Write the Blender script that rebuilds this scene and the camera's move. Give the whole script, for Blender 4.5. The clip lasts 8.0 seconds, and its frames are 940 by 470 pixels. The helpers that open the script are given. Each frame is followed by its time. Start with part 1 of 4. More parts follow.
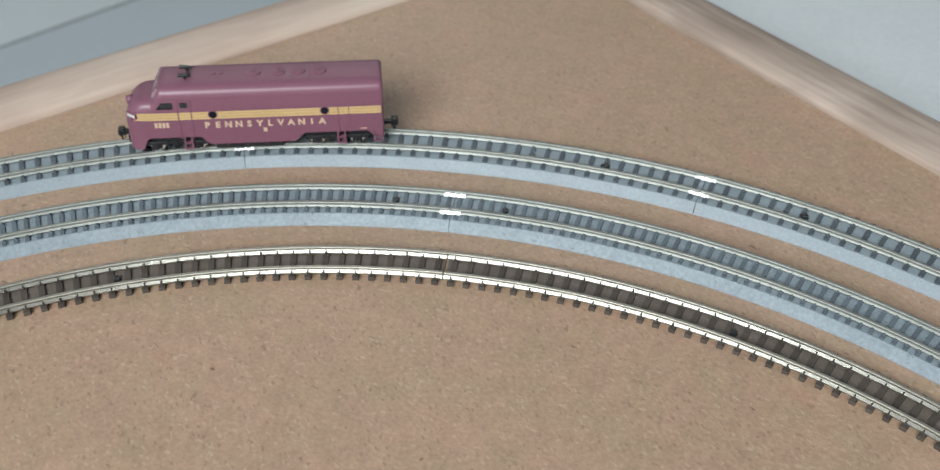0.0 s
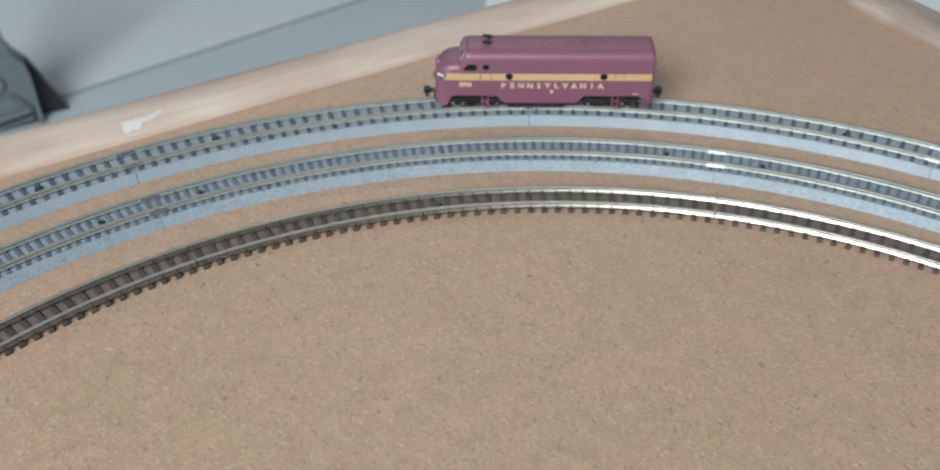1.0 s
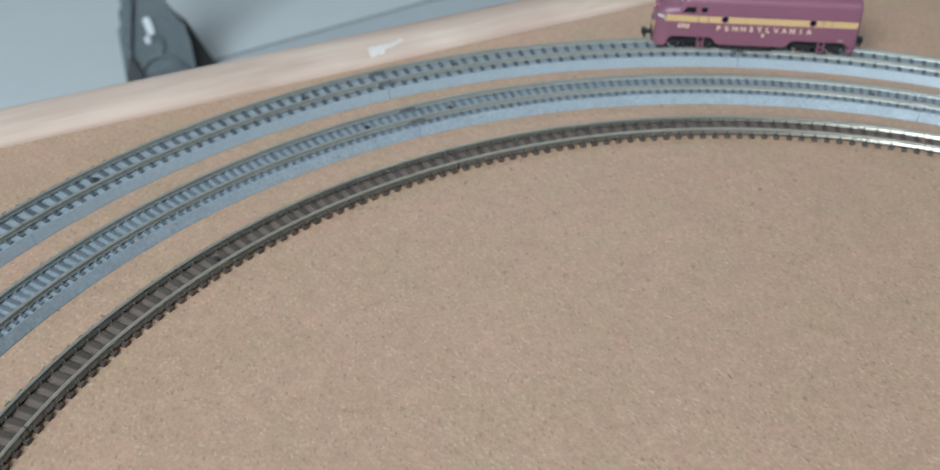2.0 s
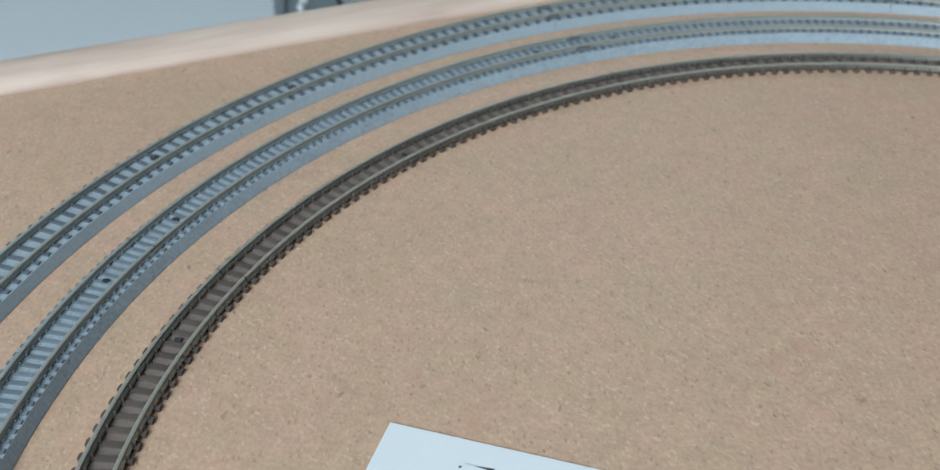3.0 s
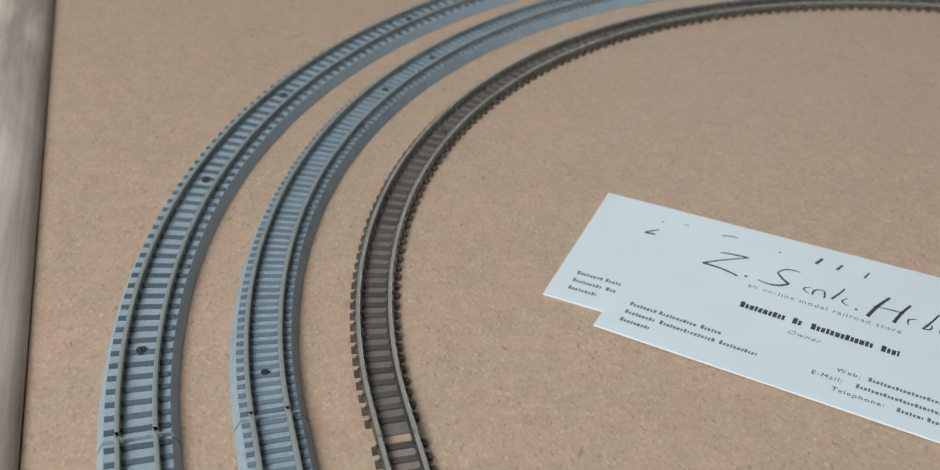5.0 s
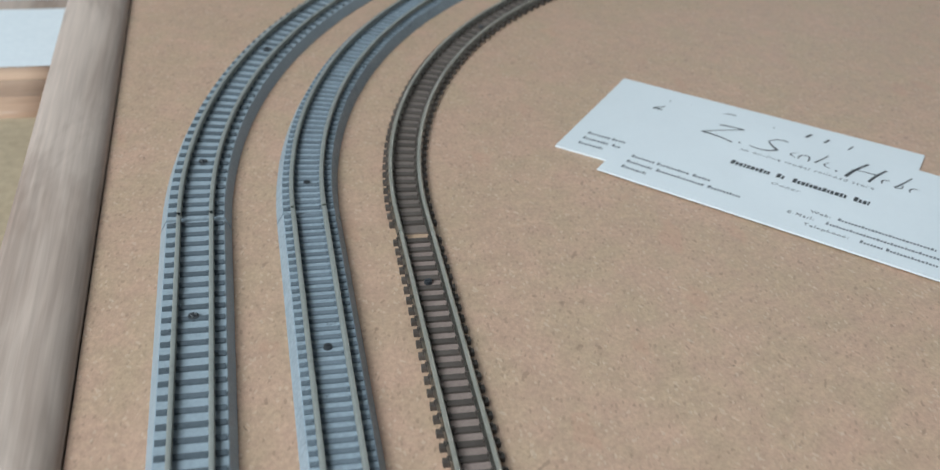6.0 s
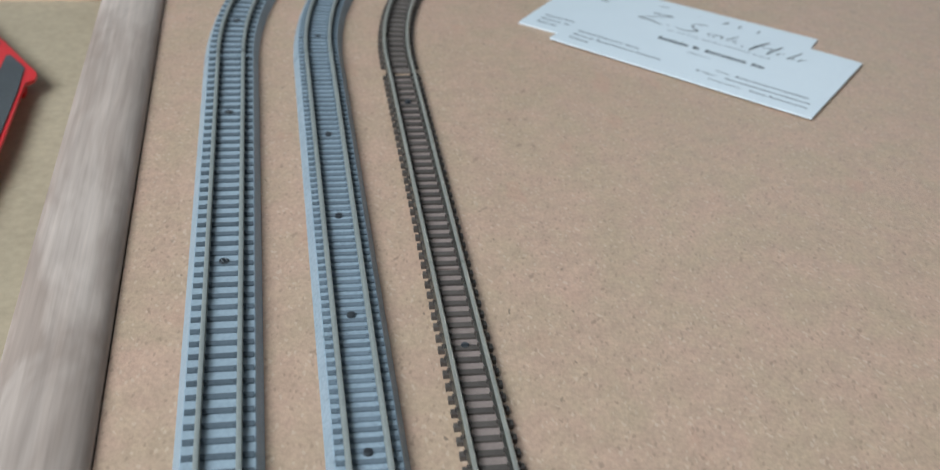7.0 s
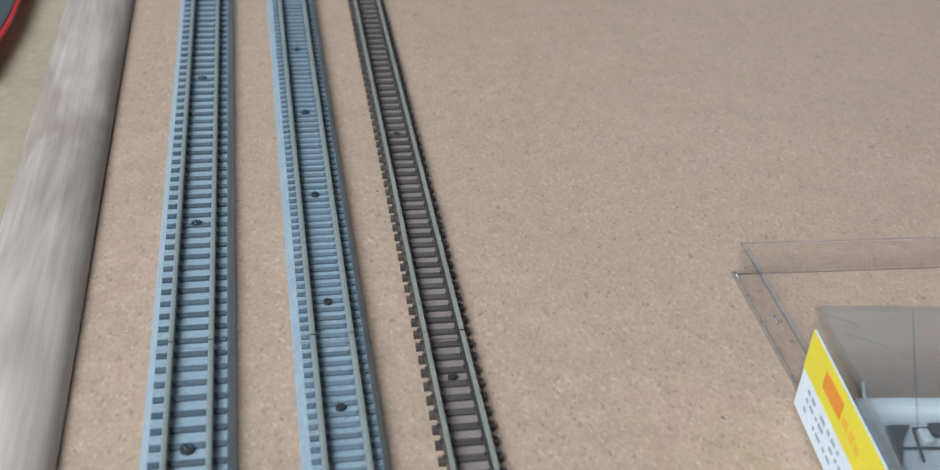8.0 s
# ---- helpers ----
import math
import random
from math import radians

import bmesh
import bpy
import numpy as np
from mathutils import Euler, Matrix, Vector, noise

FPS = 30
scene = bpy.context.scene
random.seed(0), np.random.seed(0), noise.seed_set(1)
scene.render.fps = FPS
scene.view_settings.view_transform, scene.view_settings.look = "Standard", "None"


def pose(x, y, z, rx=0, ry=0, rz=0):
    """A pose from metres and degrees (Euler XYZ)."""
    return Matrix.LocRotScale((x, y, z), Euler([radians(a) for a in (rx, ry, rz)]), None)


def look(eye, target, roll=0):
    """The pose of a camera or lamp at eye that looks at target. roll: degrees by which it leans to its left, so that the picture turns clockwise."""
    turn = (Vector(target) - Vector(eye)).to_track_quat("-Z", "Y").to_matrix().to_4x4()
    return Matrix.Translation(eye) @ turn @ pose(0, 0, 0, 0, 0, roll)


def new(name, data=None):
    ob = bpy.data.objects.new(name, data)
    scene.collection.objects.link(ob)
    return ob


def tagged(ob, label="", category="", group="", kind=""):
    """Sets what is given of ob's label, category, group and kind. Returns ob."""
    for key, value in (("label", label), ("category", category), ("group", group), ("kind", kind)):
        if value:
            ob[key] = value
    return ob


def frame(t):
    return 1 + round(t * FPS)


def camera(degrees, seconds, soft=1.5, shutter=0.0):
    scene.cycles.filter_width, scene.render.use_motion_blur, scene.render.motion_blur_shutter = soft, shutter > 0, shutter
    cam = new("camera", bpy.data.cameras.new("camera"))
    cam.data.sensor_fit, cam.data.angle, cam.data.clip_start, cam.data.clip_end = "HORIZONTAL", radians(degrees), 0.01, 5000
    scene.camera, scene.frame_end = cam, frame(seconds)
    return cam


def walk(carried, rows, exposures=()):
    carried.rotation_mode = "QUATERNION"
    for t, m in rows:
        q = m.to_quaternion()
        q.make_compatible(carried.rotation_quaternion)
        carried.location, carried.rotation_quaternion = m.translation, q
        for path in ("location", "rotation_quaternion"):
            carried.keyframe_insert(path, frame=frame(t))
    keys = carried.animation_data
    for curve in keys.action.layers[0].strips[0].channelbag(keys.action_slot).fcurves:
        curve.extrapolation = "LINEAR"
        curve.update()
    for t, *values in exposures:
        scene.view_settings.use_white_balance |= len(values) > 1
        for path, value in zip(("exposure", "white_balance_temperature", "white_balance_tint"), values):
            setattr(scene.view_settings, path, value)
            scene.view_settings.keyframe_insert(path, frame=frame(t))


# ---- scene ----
SOFT, SHUTTER = 1.1, 0.12
# seconds, stops, kelvin, tint: exposure and white balance drift a little
EXPOSURES = [(0, -0.03, 7150, 10), (1.5, 0.00, 6750, 9), (3, -0.04, 6450, 6), (3.5, -0.12, 6700, 7), (4, -0.18, 6850, 8), (5.5, -0.30, 6850, 8), (6, -0.28, 6600, 7), (6.5, -0.28, 6500, 6), (7, -0.27, 6350, 7), (7.5, -0.26, 6050, 6), (8, -0.26, 6100, 6)]
cam = camera(45.31, 8.0, SOFT, SHUTTER)
# seconds, eye in metres, turn in degrees
PATH = [
    (0, 0.0148, -0.0326, 0.1735, 51.22, -0.83, -36.78),
    (0.5, -0.0107, -0.0450, 0.1819, 51.94, -0.49, -33.74),
    (1, -0.0547, -0.0494, 0.1806, 53.21, -0.03, -31.11),
    (1.5, -0.0902, -0.0557, 0.1785, 53.60, -0.27, -28.69),
    (1.7, -0.1046, -0.0570, 0.1769, 53.78, -0.48, -28.26),
    (2.8, -0.1460, -0.0804, 0.1687, 53.72, -0.17, -22.90),
    (3, -0.1525, -0.0868, 0.1659, 54.31, 0.31, -21.58),
    (3.5, -0.1836, -0.1064, 0.1671, 53.51, -0.83, -20.55),
    (4, -0.1932, -0.1268, 0.1646, 53.88, -0.78, -18.70),
    (4.2, -0.1991, -0.1378, 0.1623, 54.62, -1.14, -17.98),
    (5.3, -0.2216, -0.1806, 0.1599, 56.71, -2.95, -14.00),
    (5.5, -0.2193, -0.1926, 0.1539, 57.24, -2.90, -12.82),
    (6, -0.2209, -0.2232, 0.1428, 57.19, -2.87, -11.11),
    (6.5, -0.2174, -0.2771, 0.1537, 56.90, -3.52, -7.47),
    (7, -0.2236, -0.3127, 0.1441, 57.08, -3.72, -9.49),
    (7.5, -0.2157, -0.3538, 0.1371, 56.36, -3.28, -10.91),
    (8, -0.2201, -0.3866, 0.1389, 56.36, -3.31, -10.26),
]
walk(cam, [(t, pose(*p)) for t, *p in PATH], EXPOSURES)
cam.data.dof.use_dof, cam.data.dof.focus_distance, cam.data.dof.aperture_fstop = True, 0.235, 24.0

# ---- light: a room with a large window and a smaller high one ----
MM = 0.001
ROOM_TURN = 30.0          # the room's walls stand turned to the layout
FLOOR_Z = -0.205
WINDOW_POWER, HIGH_WINDOW_POWER = 50.0, 3.0
DAYLIGHT, FAR_DAYLIGHT = (0.80, 0.91, 1.0), (0.93, 0.97, 1.0)

world = bpy.data.worlds.new("sky")
scene.world = world
world.use_nodes = True
sky = world.node_tree.nodes.new("ShaderNodeTexSky")
sky.sky_type = "NISHITA"
sky.sun_disc = False
sky.sun_elevation, sky.sun_rotation = radians(40), radians(200)
world.node_tree.links.new(sky.outputs[0], world.node_tree.nodes["Background"].inputs[0])
world.node_tree.nodes["Background"].inputs[1].default_value = 0.08


def window_light(name, eye, target, width, height, power, colour):
    lamp = bpy.data.lights.new(name, "AREA")
    lamp.shape, lamp.size, lamp.size_y, lamp.energy, lamp.color = "RECTANGLE", width, height, power, colour
    ob = new(name, lamp)
    ob.matrix_world = look(eye, target)
    return ob


ROOM = pose(0, 0, 0, 0, 0, ROOM_TURN)
window_light("window_light", ROOM @ Vector((-1.35, -0.06, 1.1)), ROOM @ Vector((0, 0.0, 0.05)), 1.1, 0.78, WINDOW_POWER, DAYLIGHT)
window_light("high_window_light", ROOM @ Vector((1.85, 1.15, 1.28)), ROOM @ Vector((0, 0.05, 0.1)), 0.95, 0.16, HIGH_WINDOW_POWER, FAR_DAYLIGHT)


# ---- materials ----
def nodes_of(name):
    m = bpy.data.materials.new(name)
    m.use_nodes = True
    t = m.node_tree
    return m, t, t.nodes["Principled BSDF"], t.nodes, t.links


def mixed(t, kind, factor, a, b):
    n = t.nodes.new("ShaderNodeMix")
    n.data_type, n.blend_type = "RGBA", kind
    n.clamp_factor = True
    for socket, value in ((n.inputs[0], factor), (n.inputs[6], a), (n.inputs[7], b)):
        if isinstance(value, (int, float)):
            socket.default_value = value
        elif isinstance(value, tuple):
            socket.default_value = (*value, 1) if len(value) == 3 else value
        else:
            t.links.new(value, socket)
    return n.outputs[2]


def ranged(t, value, a, b, c=0.0, d=1.0):
    n = t.nodes.new("ShaderNodeMapRange")
    t.links.new(value, n.inputs[0])
    for i, v in enumerate((a, b, c, d)):
        n.inputs[1 + i].default_value = v
    return n.outputs[0]


def coordinates(t, scale=(1, 1, 1), turn=(0, 0, 0)):
    tc, mp = t.nodes.new("ShaderNodeTexCoord"), t.nodes.new("ShaderNodeMapping")
    mp.inputs["Scale"].default_value = scale
    mp.inputs["Rotation"].default_value = [radians(a) for a in turn]
    t.links.new(tc.outputs["Object"], mp.inputs["Vector"])
    return mp.outputs[0]


def noise_of(t, where, scale, detail=3.0, rough=0.55):
    n = t.nodes.new("ShaderNodeTexNoise")
    t.links.new(where, n.inputs["Vector"])
    n.inputs["Scale"].default_value, n.inputs["Detail"].default_value, n.inputs["Roughness"].default_value = scale, detail, rough
    return n.outputs["Fac"]


def bumped(t, bsdf, height, strength, distance):
    n = t.nodes.new("ShaderNodeBump")
    n.inputs["Strength"].default_value, n.inputs["Distance"].default_value = strength, distance
    t.links.new(height, n.inputs["Height"])
    t.links.new(n.outputs[0], bsdf.inputs["Normal"])


def surface(name, colour, other, rough=0.5, metal=0.0, fine=900.0, coarse=60.0, relief=0.0, vary=0.0, gloss_vary=0.1, fine_amount=0.35, stretch=(1, 1, 1), chips=0.0):
    """A surface whose colour wanders between two at a coarse and a fine scale; vary: how far each object differs from the next."""
    m, t, b, _, link = nodes_of(name)
    where = coordinates(t, stretch)
    big, small = noise_of(t, where, coarse, 3), noise_of(t, where, fine, 2)
    c = mixed(t, "MIX", ranged(t, big, 0.3, 0.7), colour, other)
    c = mixed(t, "OVERLAY", fine_amount, c, mixed(t, "MIX", small, (0.15, 0.15, 0.15), (0.85, 0.85, 0.85)))
    if chips:
        c = mixed(t, "MIX", ranged(t, noise_of(t, where, 420, 4, 0.7), 0.64, 0.70, 0.0, chips), c, (0.05, 0.055, 0.06))
    if vary:
        info = t.nodes.new("ShaderNodeObjectInfo")
        g = ranged(t, info.outputs["Random"], 0, 1, 1 - vary, 1 + vary)
        grey = t.nodes.new("ShaderNodeCombineColor")
        for i in range(3):
            link.new(g, grey.inputs[i])
        c = mixed(t, "MULTIPLY", 1.0, c, grey.outputs[0])
    link.new(c, b.inputs["Base Color"])
    link.new(ranged(t, big, 0.2, 0.8, rough - gloss_vary, rough + gloss_vary), b.inputs["Roughness"])
    b.inputs["Metallic"].default_value = metal
    if relief:
        bumped(t, b, small, 0.6, relief)
    return m


def chipboard():
    """Pressed-fibre board: tan, with brown and pale flecks about half a millimetre across."""
    m, t, b, _, link = nodes_of("fibreboard")
    where = coordinates(t)
    fibres = coordinates(t, (1, 0.8, 1))
    blotch, mid, grain = noise_of(t, where, 45, 4), noise_of(t, fibres, 260, 4, 0.6), noise_of(t, fibres, 1050, 3, 0.7)
    hue = noise_of(t, coordinates(t, (1, 1, 1), (0, 0, 40)), 85, 3, 0.6)
    c = mixed(t, "MIX", ranged(t, blotch, 0.3, 0.7), (0.515, 0.322, 0.230), (0.462, 0.300, 0.210))
    c = mixed(t, "MIX", ranged(t, hue, 0.38, 0.66), c, (0.455, 0.312, 0.208))
    c = mixed(t, "OVERLAY", 0.12, c, mixed(t, "MIX", ranged(t, mid, 0.32, 0.68), (0.2, 0.2, 0.2), (0.8, 0.8, 0.8)))
    c = mixed(t, "OVERLAY", 0.2, c, mixed(t, "MIX", ranged(t, grain, 0.3, 0.7), (0.16, 0.15, 0.14), (0.84, 0.84, 0.84)))

    def flecks(turn, lean, scale, share, size, colour, amount):
        nonlocal c
        v = t.nodes.new("ShaderNodeTexVoronoi")
        v.inputs["Scale"].default_value = scale
        v.inputs["Randomness"].default_value = 1.0
        warp = t.nodes.new("ShaderNodeVectorMath")
        warp.operation = "ADD"
        n = t.nodes.new("ShaderNodeTexNoise")
        n.inputs["Scale"].default_value = scale * 1.6
        long = t.nodes.new("ShaderNodeMapping")
        long.inputs["Scale"].default_value = (1, 0.52, 1)
        long.inputs["Rotation"].default_value = (0, 0, radians(turn))
        link.new(coordinates(t, (1, 1, 1), (0, 0, lean)), long.inputs["Vector"])
        w = long.outputs[0]
        link.new(w, n.inputs["Vector"])
        s = t.nodes.new("ShaderNodeVectorMath")
        s.operation = "SCALE"
        s.inputs["Scale"].default_value = 0.9 / scale
        link.new(n.outputs["Color"], s.inputs[0])
        link.new(w, warp.inputs[0])
        link.new(s.outputs[0], warp.inputs[1])
        link.new(warp.outputs[0], v.inputs["Vector"])
        near = ranged(t, v.outputs["Distance"], size, size * 0.72)
        split = t.nodes.new("ShaderNodeSeparateColor")
        link.new(v.outputs["Color"], split.inputs[0])
        chosen = ranged(t, split.outputs[0], 1 - share, 1 - share + 0.05)
        both = t.nodes.new("ShaderNodeMath")
        both.operation = "MULTIPLY"
        link.new(near, both.inputs[0])
        link.new(chosen, both.inputs[1])
        soft = t.nodes.new("ShaderNodeMath")
        soft.operation = "MULTIPLY"
        soft.inputs[1].default_value = amount
        link.new(both.outputs[0], soft.inputs[0])
        c = mixed(t, "MIX", soft.outputs[0], c, colour)

    flecks(20, 14, 1000, 0.30, 0.34, (0.27, 0.17, 0.115), 0.5)
    flecks(75, -16, 620, 0.07, 0.26, (0.22, 0.135, 0.09), 0.5)
    flecks(130, 8, 950, 0.30, 0.36, (0.63, 0.48, 0.36), 0.42)
    flecks(60, -32, 700, 0.14, 0.32, (0.65, 0.50, 0.38), 0.42)
    flecks(45, 24, 480, 0.03, 0.24, (0.68, 0.54, 0.42), 0.5)
    flecks(35, 30, 400, 0.10, 0.22, (0.25, 0.155, 0.105), 0.6)
    flecks(165, -10, 480, 0.06, 0.19, (0.12, 0.08, 0.055), 0.66)
    flecks(100, 40, 170, 0.035, 0.10, (0.12, 0.08, 0.055), 0.75)
    flecks(10, 0, 120, 0.10, 0.34, (0.50, 0.27, 0.185), 0.30)
    link.new(c, b.inputs["Base Color"])
    link.new(ranged(t, mid, 0.2, 0.8, 0.42, 0.56), b.inputs["Roughness"])
    b.inputs["Specular IOR Level"].default_value = 0.95
    bumped(t, b, grain, 0.35, 0.0004)
    return m


def timber(name, light, dark, axis, rough=0.5, ring=1.0, contrast=0.07):
    """Planed softwood: long streaks along one axis, fine pores, and a few darker rings."""
    m, t, b, _, link = nodes_of(name)
    long, across = 3.0, 20.0
    scale = (long, across, across) if axis == "x" else (across, long, across)
    bent = t.nodes.new("ShaderNodeVectorMath")
    bent.operation = "MULTIPLY_ADD"
    bend = t.nodes.new("ShaderNodeTexNoise")
    bend.inputs["Scale"].default_value = 9.0
    link.new(coordinates(t), bend.inputs["Vector"])
    link.new(bend.outputs["Color"], bent.inputs[0])
    bent.inputs[1].default_value = (0.5, 0.5, 0.5)
    link.new(coordinates(t, scale), bent.inputs[2])
    where = bent.outputs[0]
    pores = coordinates(t, (22, 700, 700) if axis == "x" else (700, 22, 700))
    streak, fine = noise_of(t, where, ring * 2.2, 4, 0.6), noise_of(t, pores, 1.0, 2)
    wide = noise_of(t, coordinates(t), 22, 2)
    c = mixed(t, "MIX", ranged(t, streak, 0.38, 0.62), light, dark)
    c = mixed(t, "OVERLAY", contrast, c, mixed(t, "MIX", ranged(t, fine, 0.3, 0.7), (0.2, 0.2, 0.2), (0.8, 0.8, 0.8)))
    c = mixed(t, "OVERLAY", 0.22, c, mixed(t, "MIX", ranged(t, wide, 0.3, 0.7), (0.3, 0.29, 0.28), (0.72, 0.72, 0.72)))
    link.new(c, b.inputs["Base Color"])
    link.new(ranged(t, streak, 0.2, 0.8, rough - 0.08, rough + 0.1), b.inputs["Roughness"])
    bumped(t, b, fine, 0.3, 0.0003)
    return m


def clear_plastic(name, tint, rough=0.06, least=0.01, most=0.14):
    """A thin clear sheet: mostly see-through, with a gloss that grows at a slant."""
    m, t, b, n, link = nodes_of(name)
    clear, gloss, mix, edge = n.new("ShaderNodeBsdfTransparent"), n.new("ShaderNodeBsdfGlossy"), n.new("ShaderNodeMixShader"), n.new("ShaderNodeLayerWeight")
    clear.inputs[0].default_value = (*tint, 1)
    gloss.inputs["Roughness"].default_value = rough
    edge.inputs[0].default_value = 0.3
    scratch = noise_of(t, coordinates(t), 300, 3)
    bump = n.new("ShaderNodeBump")
    bump.inputs["Strength"].default_value, bump.inputs["Distance"].default_value = 0.15, 0.0005
    link.new(scratch, bump.inputs["Height"])
    link.new(bump.outputs[0], gloss.inputs["Normal"])
    link.new(ranged(t, edge.outputs["Facing"], 0.0, 1.0, least, most), mix.inputs[0])
    link.new(clear.outputs[0], mix.inputs[1])
    link.new(gloss.outputs[0], mix.inputs[2])
    link.new(mix.outputs[0], n["Material Output"].inputs[0])
    return m


def glowing(name, colour, strength):
    m, t, b, _, link = nodes_of(name)
    b.inputs["Base Color"].default_value = (*colour, 1)
    b.inputs["Emission Color"].default_value = (*colour, 1)
    b.inputs["Emission Strength"].default_value = strength
    b.inputs["Roughness"].default_value = 0.3
    return m


BOARD = chipboard()
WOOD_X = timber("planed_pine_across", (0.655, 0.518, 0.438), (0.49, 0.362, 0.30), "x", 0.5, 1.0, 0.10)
# pine toned darker to offset the strong window light on these strips
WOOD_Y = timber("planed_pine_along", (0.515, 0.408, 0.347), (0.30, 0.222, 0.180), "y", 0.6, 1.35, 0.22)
WOOD_ORANGE = timber("varnished_pine", (0.56, 0.37, 0.262), (0.42, 0.262, 0.178), "x", 0.3, 1.6, 0.12)
BED = surface("grey_roadbed_plastic", (0.300, 0.354, 0.394), (0.280, 0.330, 0.368), 0.42, 0, 1500, 120, 0.00012, 0, 0.08, 0.3, (1, 1, 1), 0.15)
BED_ROUGH = surface("grey_ballast_plastic", (0.294, 0.349, 0.391), (0.252, 0.302, 0.341), 0.44, 0, 1100, 160, 0.00022, 0, 0.08, 0.45, (1, 1, 1), 0.5)
TIE_GREY = surface("dark_grey_tie_plastic", (0.108, 0.130, 0.149), (0.084, 0.104, 0.121), 0.45, 0, 1800, 200, 0.0001, 0.16)
TIE_SLATE = surface("slate_tie_plastic", (0.150, 0.182, 0.210), (0.118, 0.146, 0.170), 0.45, 0, 1800, 200, 0.0001, 0.16)
TIE_BROWN = surface("brown_tie_plastic", (0.092, 0.074, 0.063), (0.070, 0.056, 0.048), 0.5, 0, 1800, 200, 0.0001, 0.18)
RAIL = surface("nickel_rail", (0.42, 0.428, 0.395), (0.36, 0.368, 0.34), 0.5, 0.55, 900, 90, 0.0, 0, 0.06, 0.25)
RAIL_FOOT = surface("rail_foot_metal", (0.40, 0.383, 0.34), (0.33, 0.318, 0.28), 0.29, 0.95, 900, 90, 0.0, 0, 0.05, 0.25)
RAIL_BRIGHT = surface("bright_rail", (0.50, 0.475, 0.41), (0.43, 0.41, 0.355), 0.38, 0.62, 900, 90, 0.0, 0, 0.05, 0.25)
WEB_DARK = surface("dark_brown_track_base_plastic", (0.190, 0.152, 0.132), (0.150, 0.120, 0.104), 0.45, 0, 1500, 180, 0.0002, 0, 0.08, 0.35)
# tone of the board as it looks in shade between the sleepers
GAP_BROWN = surface("shaded_board_brown", (0.285, 0.218, 0.192), (0.235, 0.178, 0.156), 0.42, 0, 1500, 180, 0.0002, 0, 0.08, 0.35)
STEEL = surface("plated_steel", (0.80, 0.80, 0.80), (0.70, 0.70, 0.70), 0.28, 1.0, 1200, 150, 0.0, 0, 0.05, 0.2)
DARK_SCREW = surface("dark_track_nail", (0.045, 0.05, 0.06), (0.10, 0.105, 0.11), 0.4, 0.6, 2500, 600)
MAROON = surface("maroon_body_paint", (0.238, 0.098, 0.142), (0.224, 0.092, 0.133), 0.38, 0, 1500, 60, 0.00002, 0, 0.05, 0.12)
GOLD = surface("gold_stripe_paint", (0.66, 0.455, 0.225), (0.61, 0.42, 0.205), 0.42, 0, 1500, 80, 0, 0, 0.05, 0.15)
PIN = surface("bronze_pinstripe_paint", (0.46, 0.30, 0.15), (0.42, 0.275, 0.135), 0.42, 0, 1500, 80)
PALE_TRIM = surface("pale_window_trim", (0.36, 0.24, 0.28), (0.32, 0.21, 0.25), 0.38, 0, 1500, 80)
LETTER = surface("cream_lettering", (0.70, 0.50, 0.36), (0.64, 0.46, 0.33), 0.5, 0, 2500, 200)
BLACK = surface("black_plastic", (0.014, 0.014, 0.016), (0.024, 0.024, 0.026), 0.38, 0, 2000, 200, 0.00005)
DARK_GLASS = surface("dark_cab_glass", (0.012, 0.014, 0.018), (0.02, 0.024, 0.03), 0.08, 0, 800, 60)
WHITE_PLATE = surface("white_plate", (0.72, 0.73, 0.74), (0.66, 0.67, 0.68), 0.4, 0, 1500, 100)
CARD = surface("white_card", (0.665, 0.70, 0.722), (0.64, 0.673, 0.695), 0.33, 0, 700, 40, 0, 0, 0.05, 0.06)
INK = surface("black_ink", (0.03, 0.035, 0.04), (0.05, 0.055, 0.06), 0.5, 0, 3000, 300)
GREY_INK = surface("grey_ink", (0.13, 0.145, 0.16), (0.19, 0.205, 0.22), 0.5, 0, 3000, 300)
TAPE = surface("torn_white_paper", (0.74, 0.71, 0.69), (0.62, 0.57, 0.54), 0.6, 0, 700, 120, 0.0002)
CLEAR = clear_plastic("clear_plastic", (0.965, 0.967, 0.97), 0.12)
CLEAR_EDGE = clear_plastic("clear_plastic_cut_edge", (0.90, 0.90, 0.915), 0.3, 0.05, 0.25)
GLINT = clear_plastic("glint_clear_plastic", (0.93, 0.93, 0.95), 0.1, 0.25, 0.8)
HAZY = clear_plastic("scuffed_clear_plastic", (0.96, 0.963, 0.965), 0.45, 0.10, 0.34)
YELLOW = surface("yellow_label_print", (0.80, 0.62, 0.03), (0.75, 0.58, 0.03), 0.35, 0, 900, 80, 0, 0, 0.05, 0.1)
AMBER = surface("amber_label_print", (0.80, 0.44, 0.03), (0.76, 0.41, 0.03), 0.35, 0, 900, 80)
LABEL_INK = surface("soft_grey_label_print", (0.30, 0.31, 0.33), (0.36, 0.37, 0.39), 0.5, 0, 3000, 300)
ORANGE = surface("orange_label_print", (0.78, 0.25, 0.02), (0.72, 0.22, 0.02), 0.35, 0, 900, 80)
FOAM = surface("pale_grey_insert", (0.62, 0.635, 0.645), (0.56, 0.575, 0.585), 0.6, 0, 900, 90, 0.0003)
RED = surface("red_plastic", (0.62, 0.022, 0.025), (0.56, 0.018, 0.022), 0.3, 0, 900, 50, 0.00005, 0, 0.05, 0.1)
PAD = surface("dark_grey_rubber", (0.055, 0.058, 0.06), (0.07, 0.073, 0.075), 0.6, 0, 900, 60, 0.0001)
